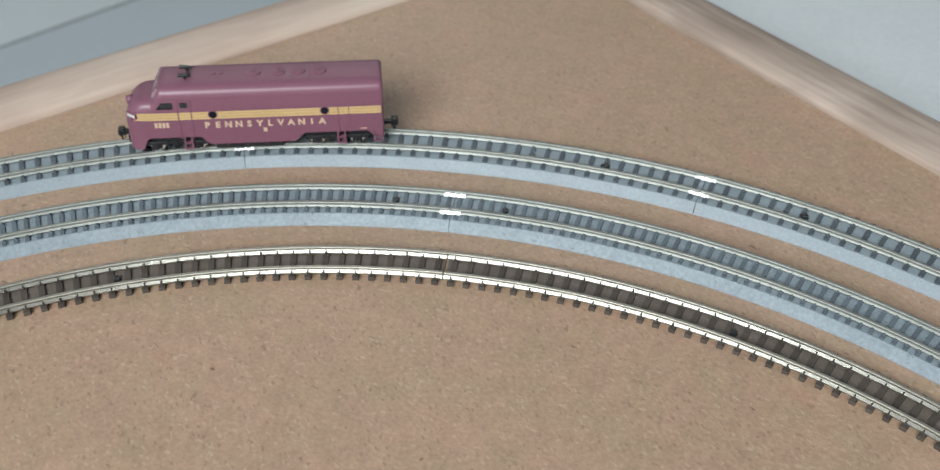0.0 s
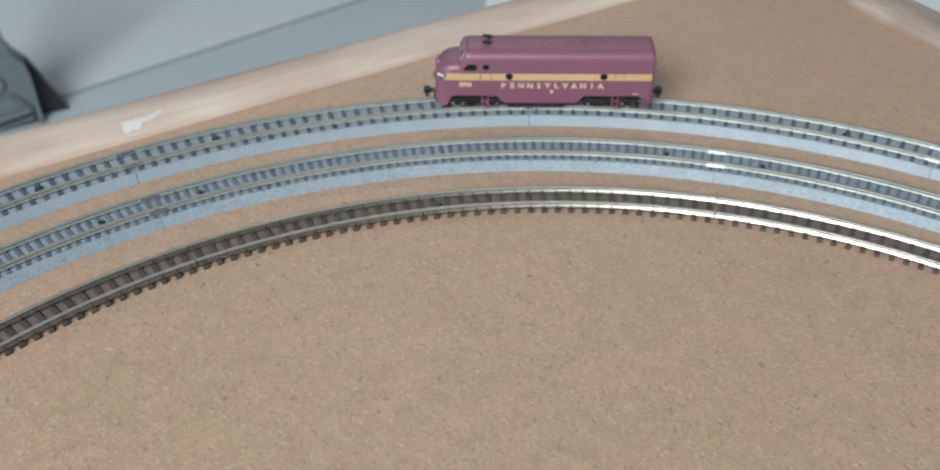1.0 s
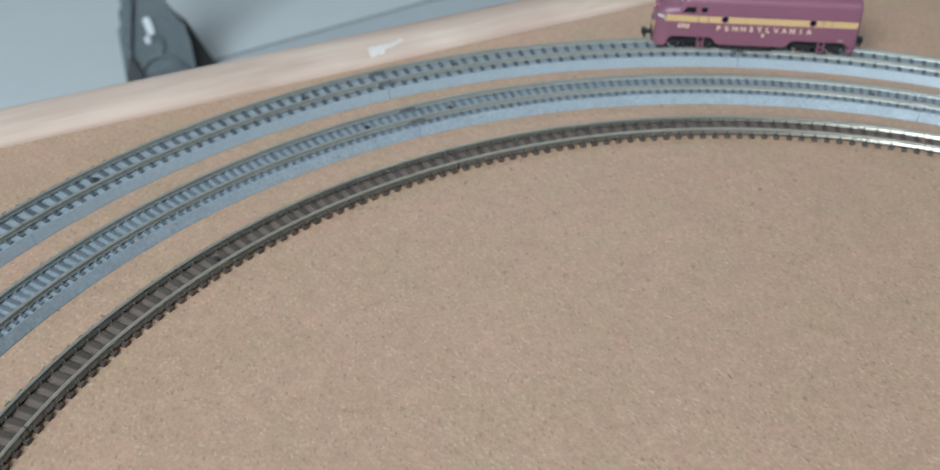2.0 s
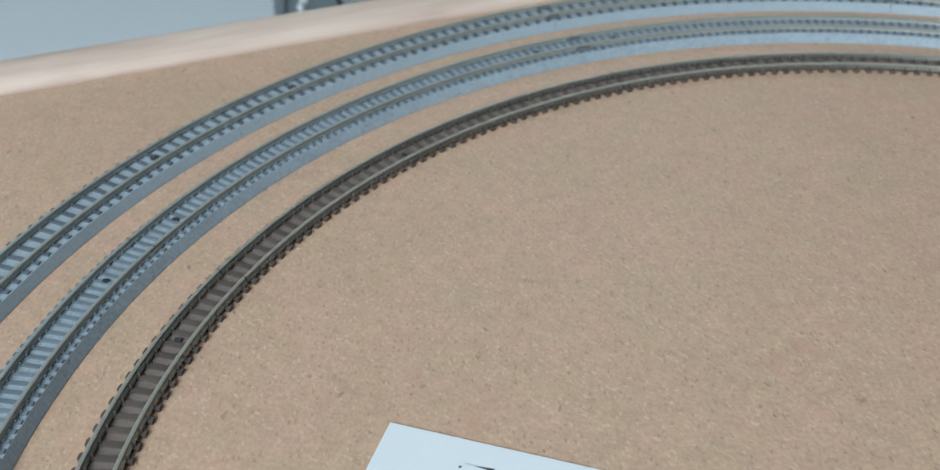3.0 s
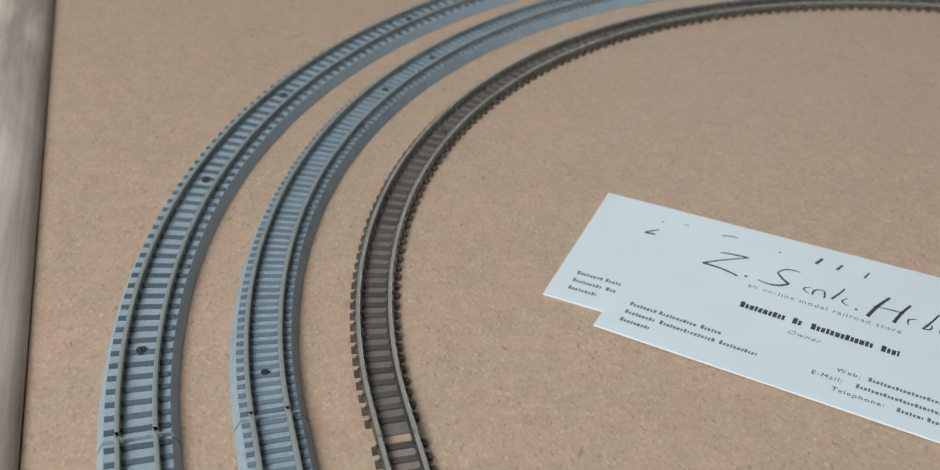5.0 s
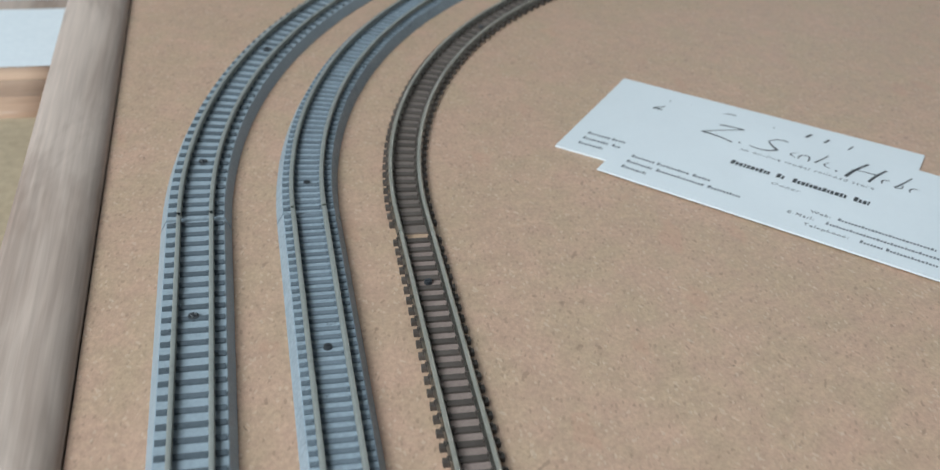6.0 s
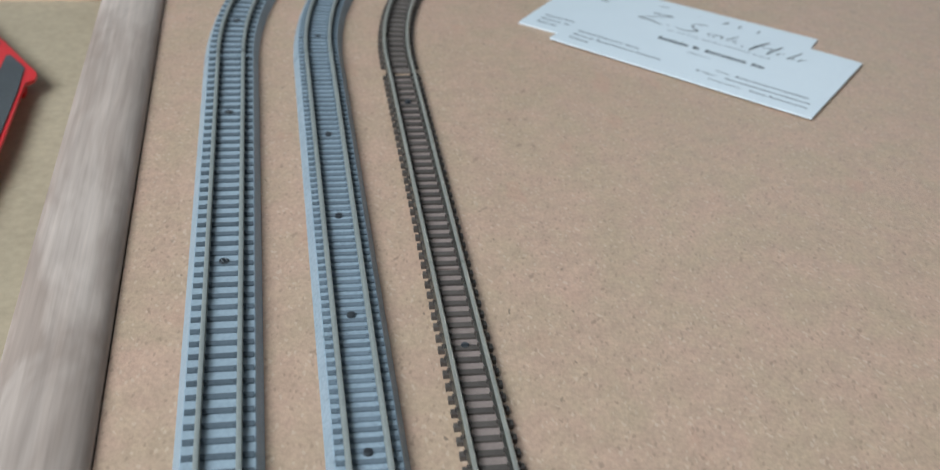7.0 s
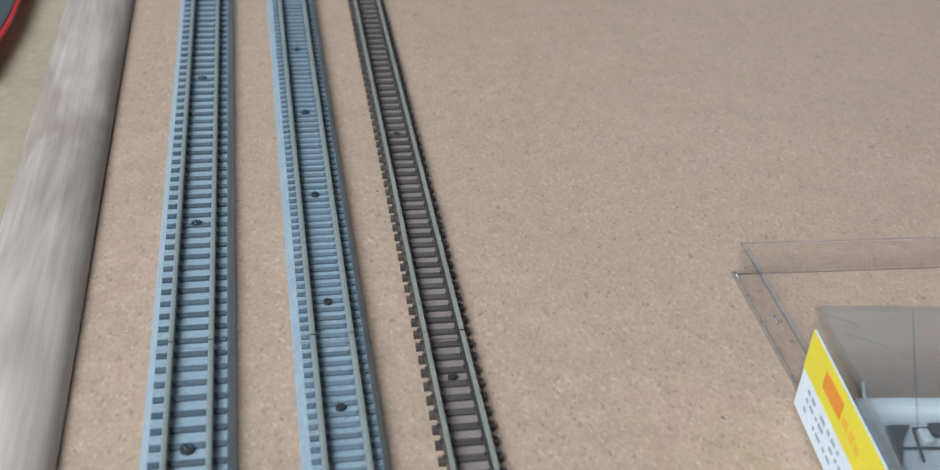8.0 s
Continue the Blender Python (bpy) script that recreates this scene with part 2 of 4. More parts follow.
BEIGE = surface("beige_painted_panel", (0.43, 0.335, 0.227), (0.37, 0.287, 0.192), 0.55, 0, 420, 28, 0.0002, 0, 0.08, 0.3)
WHITE_PANEL = surface("white_laminate", (0.74, 0.775, 0.80), (0.71, 0.745, 0.77), 0.4, 0, 500, 30)
FLOOR = surface("pale_grey_floor", (0.62, 0.675, 0.705), (0.585, 0.64, 0.67), 0.42, 0, 300, 7, 0.0001, 0, 0.06, 0.12)
# darker floor tone with the board's shadow put into the colour
FLOOR_SHADED = surface("shaded_floor", (0.485, 0.545, 0.585), (0.455, 0.515, 0.553), 0.42, 0, 300, 7, 0.0001, 0, 0.06, 0.12)
JOINT = surface("dark_floor_joint", (0.30, 0.315, 0.325), (0.26, 0.275, 0.285), 0.7, 0, 300, 30)
STAND = surface("dark_grey_stand_plastic", (0.165, 0.195, 0.208), (0.12, 0.146, 0.157), 0.28, 0, 300, 25, 0, 0, 0.08, 0.2)
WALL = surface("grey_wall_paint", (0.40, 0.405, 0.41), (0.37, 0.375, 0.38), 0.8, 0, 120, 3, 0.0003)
# lighter than the other walls so that it reflects more light
BOUNCE_WALL = surface("bounce_wall_paint", (0.52, 0.53, 0.54), (0.49, 0.50, 0.51), 0.8, 0, 120, 3, 0.0003)
LAMP_GLOW = glowing("lit_headlamp", (1.0, 0.30, 0.08), 1.2)
DIM_LENS = surface("unlit_lamp_lens", (0.10, 0.03, 0.03), (0.16, 0.06, 0.06), 0.12, 0, 900, 300)


# ---- mesh helpers; shapes are drawn in millimetres ----
def mesh_of(name, bm, material, smooth=False):
    bmesh.ops.scale(bm, vec=(MM, MM, MM), verts=bm.verts)
    bmesh.ops.recalc_face_normals(bm, faces=bm.faces)
    for f in bm.faces:
        f.smooth = smooth
    me = bpy.data.meshes.new(name)
    bm.to_mesh(me)
    bm.free()
    me.materials.append(material)
    return me


def part(name, bm, material, parent, label="", smooth=False):
    """One mesh under a thing or a part; drawn in the thing's own frame."""
    ob = new(name, mesh_of(name, bm, material, smooth))
    ob.parent = parent
    if label:
        tagged(ob, label)
    return ob


def thing(name, x=0.0, y=0.0, z=0.0, turn=0.0, label="", category="", group="", kind=""):
    """An Empty at a thing's base, in millimetres."""
    ob = new(name)
    ob.empty_display_size = 0.01
    ob.matrix_world = pose(x * MM, y * MM, z * MM, 0, 0, turn)
    return tagged(ob, label, category, group, kind)


def add_box(bm, x0, x1, y0, y1, z0, z1, bevel=0.0, m=None, open_bottom=False):
    made = bmesh.ops.create_cube(bm, size=1)["verts"]
    for v in made:
        v.co = Vector(((x0 + x1) / 2 + v.co.x * (x1 - x0), (y0 + y1) / 2 + v.co.y * (y1 - y0), (z0 + z1) / 2 + v.co.z * (z1 - z0)))
    if open_bottom:
        low = [f for f in {f for v in made for f in v.link_faces} if all(abs(v.co.z - z0) < 1e-6 for v in f.verts)]
        bmesh.ops.delete(bm, geom=low, context="FACES_ONLY")
    if bevel:
        edges = list({e for v in made for e in v.link_edges})
        made = bmesh.ops.bevel(bm, geom=edges, offset=bevel, segments=2, affect="EDGES", profile=0.5)["verts"]
    if m is not None:
        bmesh.ops.transform(bm, matrix=m, verts=[v for v in made if v.is_valid])
    return bm


def box(x0, x1, y0, y1, z0, z1, bevel=0.0):
    return add_box(bmesh.new(), x0, x1, y0, y1, z0, z1, bevel)


def add_rod(bm, a, b, r0, r1=None, sides=12, ends=True):
    a, b = Vector(a), Vector(b)
    m = Matrix.Translation((a + b) / 2) @ (b - a).to_track_quat("Z", "Y").to_matrix().to_4x4()
    bmesh.ops.create_cone(bm, cap_ends=ends, segments=sides, radius1=r0, radius2=r0 if r1 is None else r1, depth=(b - a).length, matrix=m)
    return bm


def rod(a, b, r0, r1=None, sides=12):
    return add_rod(bmesh.new(), a, b, r0, r1, sides)


def prism(points, z0, z1):
    """A flat outline raised from z0 to z1."""
    bm = bmesh.new()
    low, high = [bm.verts.new((x, y, z0)) for x, y in points], [bm.verts.new((x, y, z1)) for x, y in points]
    bm.faces.new(low[::-1])
    bm.faces.new(high)
    n = len(points)
    for i in range(n):
        bm.faces.new((low[i], low[(i + 1) % n], high[(i + 1) % n], high[i]))
    return bm


def sweep(line, profile, closed=True, caps=True):
    """A profile (outwards, up) carried along a line of (x, y, outward x, outward y)."""
    bm = bmesh.new()
    rings = [[bm.verts.new((x + u * nx, y + u * ny, z)) for u, z in profile] for x, y, nx, ny in line]
    n = len(profile)
    for a, b in zip(rings, rings[1:]):
        for i in range(n if closed else n - 1):
            bm.faces.new((a[i], b[i], b[(i + 1) % n], a[(i + 1) % n]))
    if closed and caps:
        bm.faces.new(rings[0])
        bm.faces.new(rings[-1][::-1])
    return bm


def letters(text, size, material, parent, m, name="lettering", spacing=1.0, shear=0.0, depth=0.02, align="LEFT", bold=0.0):
    """Raised letters in the built-in font, in millimetres, at the pose m of the thing's frame."""
    curve = bpy.data.curves.new(name, "FONT")
    curve.body, curve.size, curve.extrude, curve.space_character, curve.shear, curve.align_x = text, size * MM, depth * MM, spacing, shear, align
    curve.resolution_u, curve.offset = 2, bold * MM
    source = new("type", curve)
    me = bpy.data.meshes.new_from_object(source.evaluated_get(bpy.context.evaluated_depsgraph_get()))
    bpy.data.objects.remove(source)
    bpy.data.curves.remove(curve)
    me.materials.clear()
    me.materials.append(material)
    ob = new(name, me)
    ob.parent = parent
    ob.matrix_basis = m
    return ob


# ---- the layout board and its edge mouldings ----
WEST, EAST, NORTH, SOUTH = -255.9, 262.5, 250.3, -640.0
EDGE_W, EDGE_H = 19.8, 4.7
EDGE_GAP = 0.22           # dark gap between the panel and its strips


def strip_height(u):
    """Height of the edge strip's half-round top, u millimetres out from its foot."""
    k = abs(2 * u / EDGE_W - 1)
    return 0.1 + EDGE_H * max(0.0, 1 - k ** 2.3) ** 0.47


def moulding(a, b, out):
    """A half-round strip from a to b (its inner foot), rounded over the top; out points away from the board."""
    profile = [(0.0, -16.0), (0.0, 0.1)]
    for i in range(1, 36):
        u = EDGE_W / 2 * (1 - math.cos(math.pi * i / 36))
        profile.append((u, strip_height(u)))
    profile += [(EDGE_W, 0.1), (EDGE_W, -16.0)]
    n = 60
    line = []
    for i in range(n + 1):
        k = i / n
        wave = 0.10 * math.sin(9 * k + a[0]) + 0.06 * math.sin(23 * k)
        line.append((a[0] + (b[0] - a[0]) * k + out[0] * wave, a[1] + (b[1] - a[1]) * k + out[1] * wave, *out))
    return sweep(line, profile)


board = thing("layout_board", 0, 0, -16, 0, "tan fibreboard model railway base edged with rounded pine strips", "board")
up = lambda bm: (bmesh.ops.translate(bm, vec=(0, 0, 16), verts=bm.verts), bm)[1]
part("panel", up(box(WEST + EDGE_GAP, EAST - EDGE_GAP, SOUTH + EDGE_GAP, NORTH - EDGE_GAP, -16, 0)), BOARD, board, "tan pressed fibreboard with brown flecks")
part("edge_moulding", up(moulding((WEST - EDGE_W, NORTH), (EAST + EDGE_W, NORTH), (0, 1))), WOOD_X, board, "rounded pale pine edge strip", True)
part("edge_moulding", up(moulding((WEST, SOUTH), (WEST, NORTH - 0.3), (-1, 0))), WOOD_Y, board, "rounded pine edge strip, coloured darker against the window light", True)
part("edge_moulding", up(moulding((EAST, SOUTH), (EAST, NORTH - 0.3), (1, 0))), WOOD_Y, board, "rounded pine edge strip, coloured darker against the window light", True)
part("edge_moulding", up(moulding((WEST - EDGE_W, SOUTH), (EAST + EDGE_W, SOUTH), (0, -1))), WOOD_X, board, "rounded pale pine edge strip", True)


# ---- tracks ----
class Track:
    """An arc round (cx, cy) up to the angle end, then a straight that runs on from it."""

    def __init__(self, cx, cy, radius, end):
        self.cx, self.cy, self.radius, self.end = cx, cy, radius, radians(end)

    def at(self, s):
        """The point s millimetres past the arc's end (before it: minus), with the outward way."""
        if s <= 0:
            a = self.end + s / self.radius
            c, n = math.cos(a), math.sin(a)
            return (self.cx + self.radius * c, self.cy + self.radius * n, c, n)
        c, n = math.cos(self.end), math.sin(self.end)
        return (self.cx + self.radius * c - n * s, self.cy + self.radius * n + c * s, c, n)

    def place(self, degrees):
        return (radians(degrees) - self.end) * self.radius

    def line(self, s0, s1, step=3.0):
        n = max(2, int(abs(s1 - s0) / step))
        return [self.at(s0 + (s1 - s0) * i / n) for i in range(n + 1)]


GAUGE = 3.62


def rail_profile(centre, foot, head, half=0.42):
    """Foot, web and rounded head."""
    f, w, h = half + 0.12, half * 0.6, head - foot
    right = [(f, 0), (f, 0.16 * h), (w, 0.3 * h), (w, 0.62 * h), (half, 0.72 * h), (half, 0.93 * h), (half * 0.72, h)]
    return [(centre + u, foot + z) for u, z in right] + [(centre - u, foot + z) for u, z in right[::-1]]


def tie_mesh(name, along, across, z0, z1, chair_top, material, half_rail=0.45, chair=0.26):
    """A sleeper lying across y, with four rail chairs."""
    bm = bmesh.new()
    add_box(bm, -along / 2, along / 2, -across, across, z0, z1, 0, None, True)
    for side in (-1, 1):
        for lean in (-1, 1):
            y = side * GAUGE + lean * (half_rail + 0.42)
            add_box(bm, -along * chair, along * chair, y - 0.3, y + 0.3, z1 - 0.05, chair_top, 0, None, True)
    return mesh_of(name, bm, material)


def nail(name, parent, at, z, turn, size):
    bm = rod((at[0], at[1], z - 0.5), (at[0], at[1], z + 0.2), size, size * 0.85, 14)
    add_box(bm, -0.8 * size, 0.8 * size, -0.14, 0.14, 0, 0.16, 0, Matrix.Translation((at[0], at[1], z + 0.18)) @ Matrix.Rotation(turn, 4, "Z"))
    head = part(name, bm, DARK_SCREW, parent, "dark track nail pressed into the sleepers")
    if size > 1.2:
        # two small steel bits stand in for the glints on the nail head
        glint = bmesh.new()
        m = Matrix.Translation((at[0], at[1], z + 0.22)) @ Matrix.Rotation(turn + 0.6, 4, "Z")
        for x in (-0.62, 0.3):
            add_box(glint, x, x + 0.22, -0.42, 0.42, 0, 0.16, 0.05, m)
        part("slot", glint, STEEL, head, "bright steel bits in place of glints")
    return head


def track_section(track, s0, s1, style, kind, label, group, nails=(), open_end=0):
    """One piece of track: roadbed, rails, sleepers, joiners and nails."""
    mid = track.at((s0 + s1) / 2)
    ob = thing(kind, mid[0], mid[1], 0, 0, label, "train track", group)
    here = lambda line: [(x - mid[0], y - mid[1], nx, ny) for x, y, nx, ny in line]
    gap = 0.18
    if style["bed"]:
        half, top = style["bed"]
        profile = [(-half, 0), (-half, 0.25), (-half + 1.35, top - 0.12), (-half + 1.55, top), (half - 1.55, top), (half - 1.35, top - 0.12), (half, 0.25), (half, 0)]
        part("roadbed", sweep(here(track.line(s0 + 0.08, s1 - 0.08)), profile), style["bed_material"], ob)
    for side in (1, -1):
        part("rail", sweep(here(track.line(s0 + gap, s1 - gap)), rail_profile(side * GAUGE, style["foot"], style["head"], style["rail_half"]), True, False), style["rail"], ob, "", True)
    count = round((s1 - s0) / style["pitch"])
    pitch = (s1 - s0) / count
    for i in range(count - open_end):
        x, y, nx, ny = track.at(s0 + (i + 0.5) * pitch)
        t = new("sleeper", style["tie"])
        t.parent = ob
        t.matrix_basis = Matrix.Translation(((x - mid[0]) * MM, (y - mid[1]) * MM, 0)) @ Matrix.Rotation(math.atan2(ny, nx) - math.pi / 2, 4, "Z")
    if style["web"]:
        h = style["head"] - style["foot"]
        for side in (1, -1):
            shoulder = [(-0.9, 0.01), (-0.9, 0.2 * h), (-0.5, 0.6 * h), (0.5, 0.6 * h), (0.9, 0.2 * h), (0.9, 0.01)]
            part("rail_foot", sweep(here(track.line(s0 + gap, s1 - gap)), [(side * GAUGE + u, style["foot"] + z) for u, z in shoulder]), RAIL_FOOT, ob, "shiny sloping rail foot")
        half, top = style["web"]
        line = here(track.line(s0 + 0.3, s1 - 0.3 - open_end * pitch * 0.45))
        # a web on curves; on straights the strip stands in for shaded board
        part("sleeper_web", sweep(line, [(-half, 0.04), (-half, top), (half, top), (half, 0.04)]), WEB_DARK if s0 < -1 else GAP_BROWN, ob, "brown web between the sleepers, on straights in place of shaded board")
    for side in (1, -1) if style["joiner"] and s1 < -1 else ():
        # the joiner grips the foot of the rail past the end of this piece
        # same joiners throughout; shiny steel and bevel only where the highlight falls
        bright = s1 < track.place(104)
        fish = ((-1.0, 0.02), (-1.0, 0.32), (-0.5, 0.85), (0.5, 0.85), (1.0, 0.32), (1.0, 0.02)) if bright else ((-0.8, 0.02), (-0.8, 0.5), (0.8, 0.5), (0.8, 0.02))
        bm = sweep(here(track.line(s1 - 2.6, s1 + 2.6, 1.0)), [(side * GAUGE + u, style["foot"] + z) for u, z in fish])
        part("rail_joiner", bm, style["joiner"] if bright else style["rail"], ob)
    for s in nails:
        x, y, nx, ny = track.at(s)
        nail("track_nail", ob, (x - mid[0], y - mid[1]), style["tie_top"], math.atan2(ny, nx), style["nail"])
    return ob


TIE_A = tie_mesh("wide_sleeper", 1.25, 6.25, 2.4, 3.45, 3.78, TIE_GREY)
TIE_B = tie_mesh("close_sleeper", 1.05, 5.85, 2.3, 3.3, 3.66, TIE_SLATE)
TIE_I = tie_mesh("brown_sleeper", 1.42, 5.6, 0.03, 1.1, 2.06, TIE_BROWN, 0.56, 0.11)
STYLE_A = dict(web=None, bed=(7.95, 2.98), bed_material=BED, foot=3.42, head=4.88, rail=RAIL, rail_half=0.48, pitch=3.95, tie=TIE_A, tie_top=3.4, joiner=STEEL, nail=1.3)
STYLE_B = dict(web=None, bed=(7.45, 2.9), bed_material=BED_ROUGH, foot=3.32, head=4.8, rail=RAIL, rail_half=0.48, pitch=2.72, tie=TIE_B, tie_top=3.3, joiner=STEEL, nail=0.95)
STYLE_I = dict(web=(3.3, 0.55), bed=None, bed_material=None, foot=1.12, head=2.70, rail=RAIL_BRIGHT, rail_half=0.46, pitch=3.82, tie=TIE_I, tie_top=1.1, joiner=None, nail=0.95)
OUTER, MIDDLE, INNER = Track(0.3, 0.9, 233.95, 179.82), Track(-0.05, 1.75, 207.8, 179.86), Track(2.57, -1.3, 186.4, 179.2)
LAST = 400.0
INNER_JOINT = 8.6         # the inner loop's last curve runs a little into the straight

GREY_CURVE = "curved model track with grey ballast bed and dark sleepers"
for k in range(6):
    a0, a1 = -0.4 + 30 * k, 29.6 + 30 * k
    s0, s1 = OUTER.place(a0), OUTER.place(a1)
    track_section(OUTER, s0, s1, STYLE_A, "curved_track", GREY_CURVE, "outer loop of grey track", [OUTER.place(a0 + 6.3), OUTER.place(a0 + 23.6)])
for s0, s1, nails in ((0.0, 220.9, (36.9, 107.9, 178.9)), (220.9, LAST, (247.5, 330.9))):
    track_section(OUTER, s0, s1, STYLE_A, "straight_track", "straight model track with grey ballast bed and dark sleepers", "outer loop of grey track", nails)
for k in range(4):
    a0, a1 = -0.3 + 45 * k, 44.71 + 45 * k
    s0, s1 = MIDDLE.place(a0), MIDDLE.place(a1)
    track_section(MIDDLE, s0, s1, STYLE_B, "curved_track", "curved model track with closely laid sleepers on grey bed", "middle loop of grey track", [MIDDLE.place(a0 + 4.0), MIDDLE.place(a0 + 41.4)])
for s0, s1, nails in ((0.0, 222.0, (50.5, 91.0, 129.5, 169.6, 210.0)), (222.0, LAST, (240.8, 300.0))):
    track_section(MIDDLE, s0, s1, STYLE_B, "straight_track", "straight model track with closely laid sleepers on grey bed", "middle loop of grey track", nails)
for k in range(4):
    a0, a1 = 0.9 + 44.53 * k, 45.43 + 44.53 * k
    s0, s1 = INNER.place(a0), INNER.place(a1) if k < 3 else INNER_JOINT
    track_section(INNER, s0, s1, STYLE_I, "curved_track", "curved model track with open brown sleepers and bright rails", "inner loop of brown track", [INNER.place(a0 + (7.3 if k == 3 else 23.6))], 1 if k == 3 else 0)
for s0, s1, nails in ((INNER_JOINT, 110.0, (27.0,)), (110.0, 220.0, (137.8,)), (220.0, LAST, (231.5, 330.0))):
    track_section(INNER, s0, s1, STYLE_I, "straight_track", "straight model track with open brown sleepers and bright rails", "inner loop of brown track", nails)

# ---- the locomotive ----
STATIONS = [  # along, half width, shoulder, roof
    (-32.0, 6.45, 16.9, 19.2), (-31.7, 6.75, 17.1, 19.6), (-31.2, 6.85, 17.2, 19.8), (23.2, 6.85, 17.2, 19.8), (23.7, 6.85, 17.0, 19.5), (24.3, 6.84, 16.3, 18.5),
    (25.0, 6.82, 14.9, 16.9), (25.6, 6.80, 13.7, 16.0), (26.6, 6.78, 13.4, 15.95), (28.4, 6.70, 13.0, 15.8), (29.8, 6.52, 12.4, 15.3), (31.0, 6.15, 11.7, 14.5), (31.9, 5.6, 10.9, 13.4), (32.6, 4.8, 10.0, 12.2), (33.0, 3.7, 9.2, 10.7), (33.15, 2.6, 8.6, 9.6),
]


def station(x):
    for a, b in zip(STATIONS, STATIONS[1:]):
        if a[0] <= x <= b[0]:
            k = (x - a[0]) / (b[0] - a[0])
            return [p + (q - p) * k for p, q in zip(a[1:], b[1:])]
    return STATIONS[-1][1:] if x > 0 else STATIONS[0][1:]


def skirt(x):
    """Height of the skirt's lower edge: arched over the two bogies."""
    def arch(c, half):
        k = (half - abs(x - c)) / 2.2
        return min(1.0, max(0.0, k))
    low = 1.6 if x > 28.5 else 2.9
    return low + (5.3 - low) * max(arch(21.0, 8.6), arch(-19.7, 10.4))


def shell():
    bm = bmesh.new()
    xs = [-32.0, -31.7, -31.2] + [-30.5 + 0.75 * i for i in range(71)] + [22.6, 23.2, 23.7, 24.0, 24.3, 24.65, 25.0, 25.3, 25.6, 26.3, 27.0, 27.7, 28.4, 29.1, 29.8, 30.4, 31.0, 31.5, 31.9, 32.3, 32.6, 32.85, 33.0, 33.15]
    rings = []
    for x in xs:
        w, s, r = station(x)
        b = skirt(x)
        half = [(w, b), (w, b + (10.4 - b) * 0.5), (w, 10.4), (w, 12.8), (w, s - 0.6)]
        if x > 31.4:
            half = [(w, b), (w, b + (s - 0.6 - b) * 0.3), (w, b + (s - 0.6 - b) * 0.6), (w, b + (s - 0.6 - b) * 0.8), (w, s - 0.6)]
        for i in range(1, 9):
            a = math.pi / 2 * i / 8
            half.append((w * math.cos(a) ** 0.42 if i < 8 else 0.0, s - 0.6 + (r - s + 0.6) * math.sin(a) ** 0.95))
        ring = [(y, z) for y, z in half] + [(-y, z) for y, z in half[-2::-1]]
        rings.append([bm.verts.new((x, y, z)) for y, z in ring])
    n = len(rings[0])
    for a, b in zip(rings, rings[1:]):
        for i in range(n - 1):
            bm.faces.new((a[i], a[i + 1], b[i + 1], b[i]))
    bm.faces.new(rings[0])
    bm.faces.new(rings[-1][::-1])
    return bm


def side_band(x0, x1, z0, z1, side, lift=0.05, slant0=0.0):
    """A thin painted band that follows the side of the body."""
    bm = bmesh.new()
    n = max(2, int((x1 - x0) / 0.6))
    last = None
    for i in range(n + 1):
        x = x0 + (x1 - x0) * i / n
        y = side * (station(x)[0] + lift)
        here = (bm.verts.new((x, y, z0)), bm.verts.new((x + slant0, y, z1)))
        back = (bm.verts.new((x, y - side * 0.25, z0)), bm.verts.new((x + slant0, y - side * 0.25, z1)))
        if last:
            bm.faces.new((last[0][0], here[0], here[1], last[0][1]))
            bm.faces.new((last[0][1], here[1], back[1], last[1][1]))
            bm.faces.new((last[0][0], here[0], back[0], last[1][0]))
        last = (here, back)
    return bm


def side_plate(points, side, depth=0.08, lift=0.02):
    """A thin flat plate on the body's side, from (along, up) points."""
    bm = bmesh.new()
    y = station(points[0][0])[0] + lift
    a, b = [bm.verts.new((x, side * y, z)) for x, z in points], [bm.verts.new((x, side * (y + depth), z)) for x, z in points]
    bm.faces.new(b)
    n = len(points)
    for i in range(n):
        bm.faces.new((a[i], a[(i + 1) % n], b[(i + 1) % n], b[i]))
    return bm


def disc(x, z, r, side, depth, lift=0.02):
    return side_plate([(x + r * math.cos(2 * math.pi * i / 20), z + r * math.sin(2 * math.pi * i / 20)) for i in range(20)], side, depth, lift)


def bogie(loco, x0):
    bm = box(x0 - 8.2, x0 + 8.2, -3.0, 3.0, 2.2, 4.6, 0.3)
    b = part("bogie", bm, BLACK, loco, "black geared bogie frame")
    for side in (1, -1):
        bm = bmesh.new()
        add_box(bm, x0 - 8.0, x0 + 8.0, side * 5.2 - 0.5, side * 5.2 + 0.5, 2.3, 3.5, 0.2)
        for dx in (-5.2, 5.2):
            add_box(bm, x0 + dx - 1.3, x0 + dx + 1.3, side * 5.4 - 0.6, side * 5.4 + 0.6, 1.2, 3.6, 0.25)
            add_rod(bm, (x0 + dx, side * 5.8, 2.0), (x0 + dx, side * 6.3, 2.0), 0.75, 0.6, 10)
        for dx in (-2.2, 0, 2.2):
            add_rod(bm, (x0 + dx, side * 5.5, 1.5), (x0 + dx, side * 5.5, 3.4), 0.55, None, 8)
        part("side_frame", bm, BLACK, b)
        for dx in (-5.2, 5.2):
            wheel = rod((x0 + dx, side * 3.1, 1.95), (x0 + dx, side * 4.35, 1.95), 1.95, None, 20)
            add_rod(wheel, (x0 + dx, side * 2.9, 1.95), (x0 + dx, side * 3.2, 1.95), 2.3, None, 20)
            part("wheel", wheel, STEEL, b, "plated steel wheel")


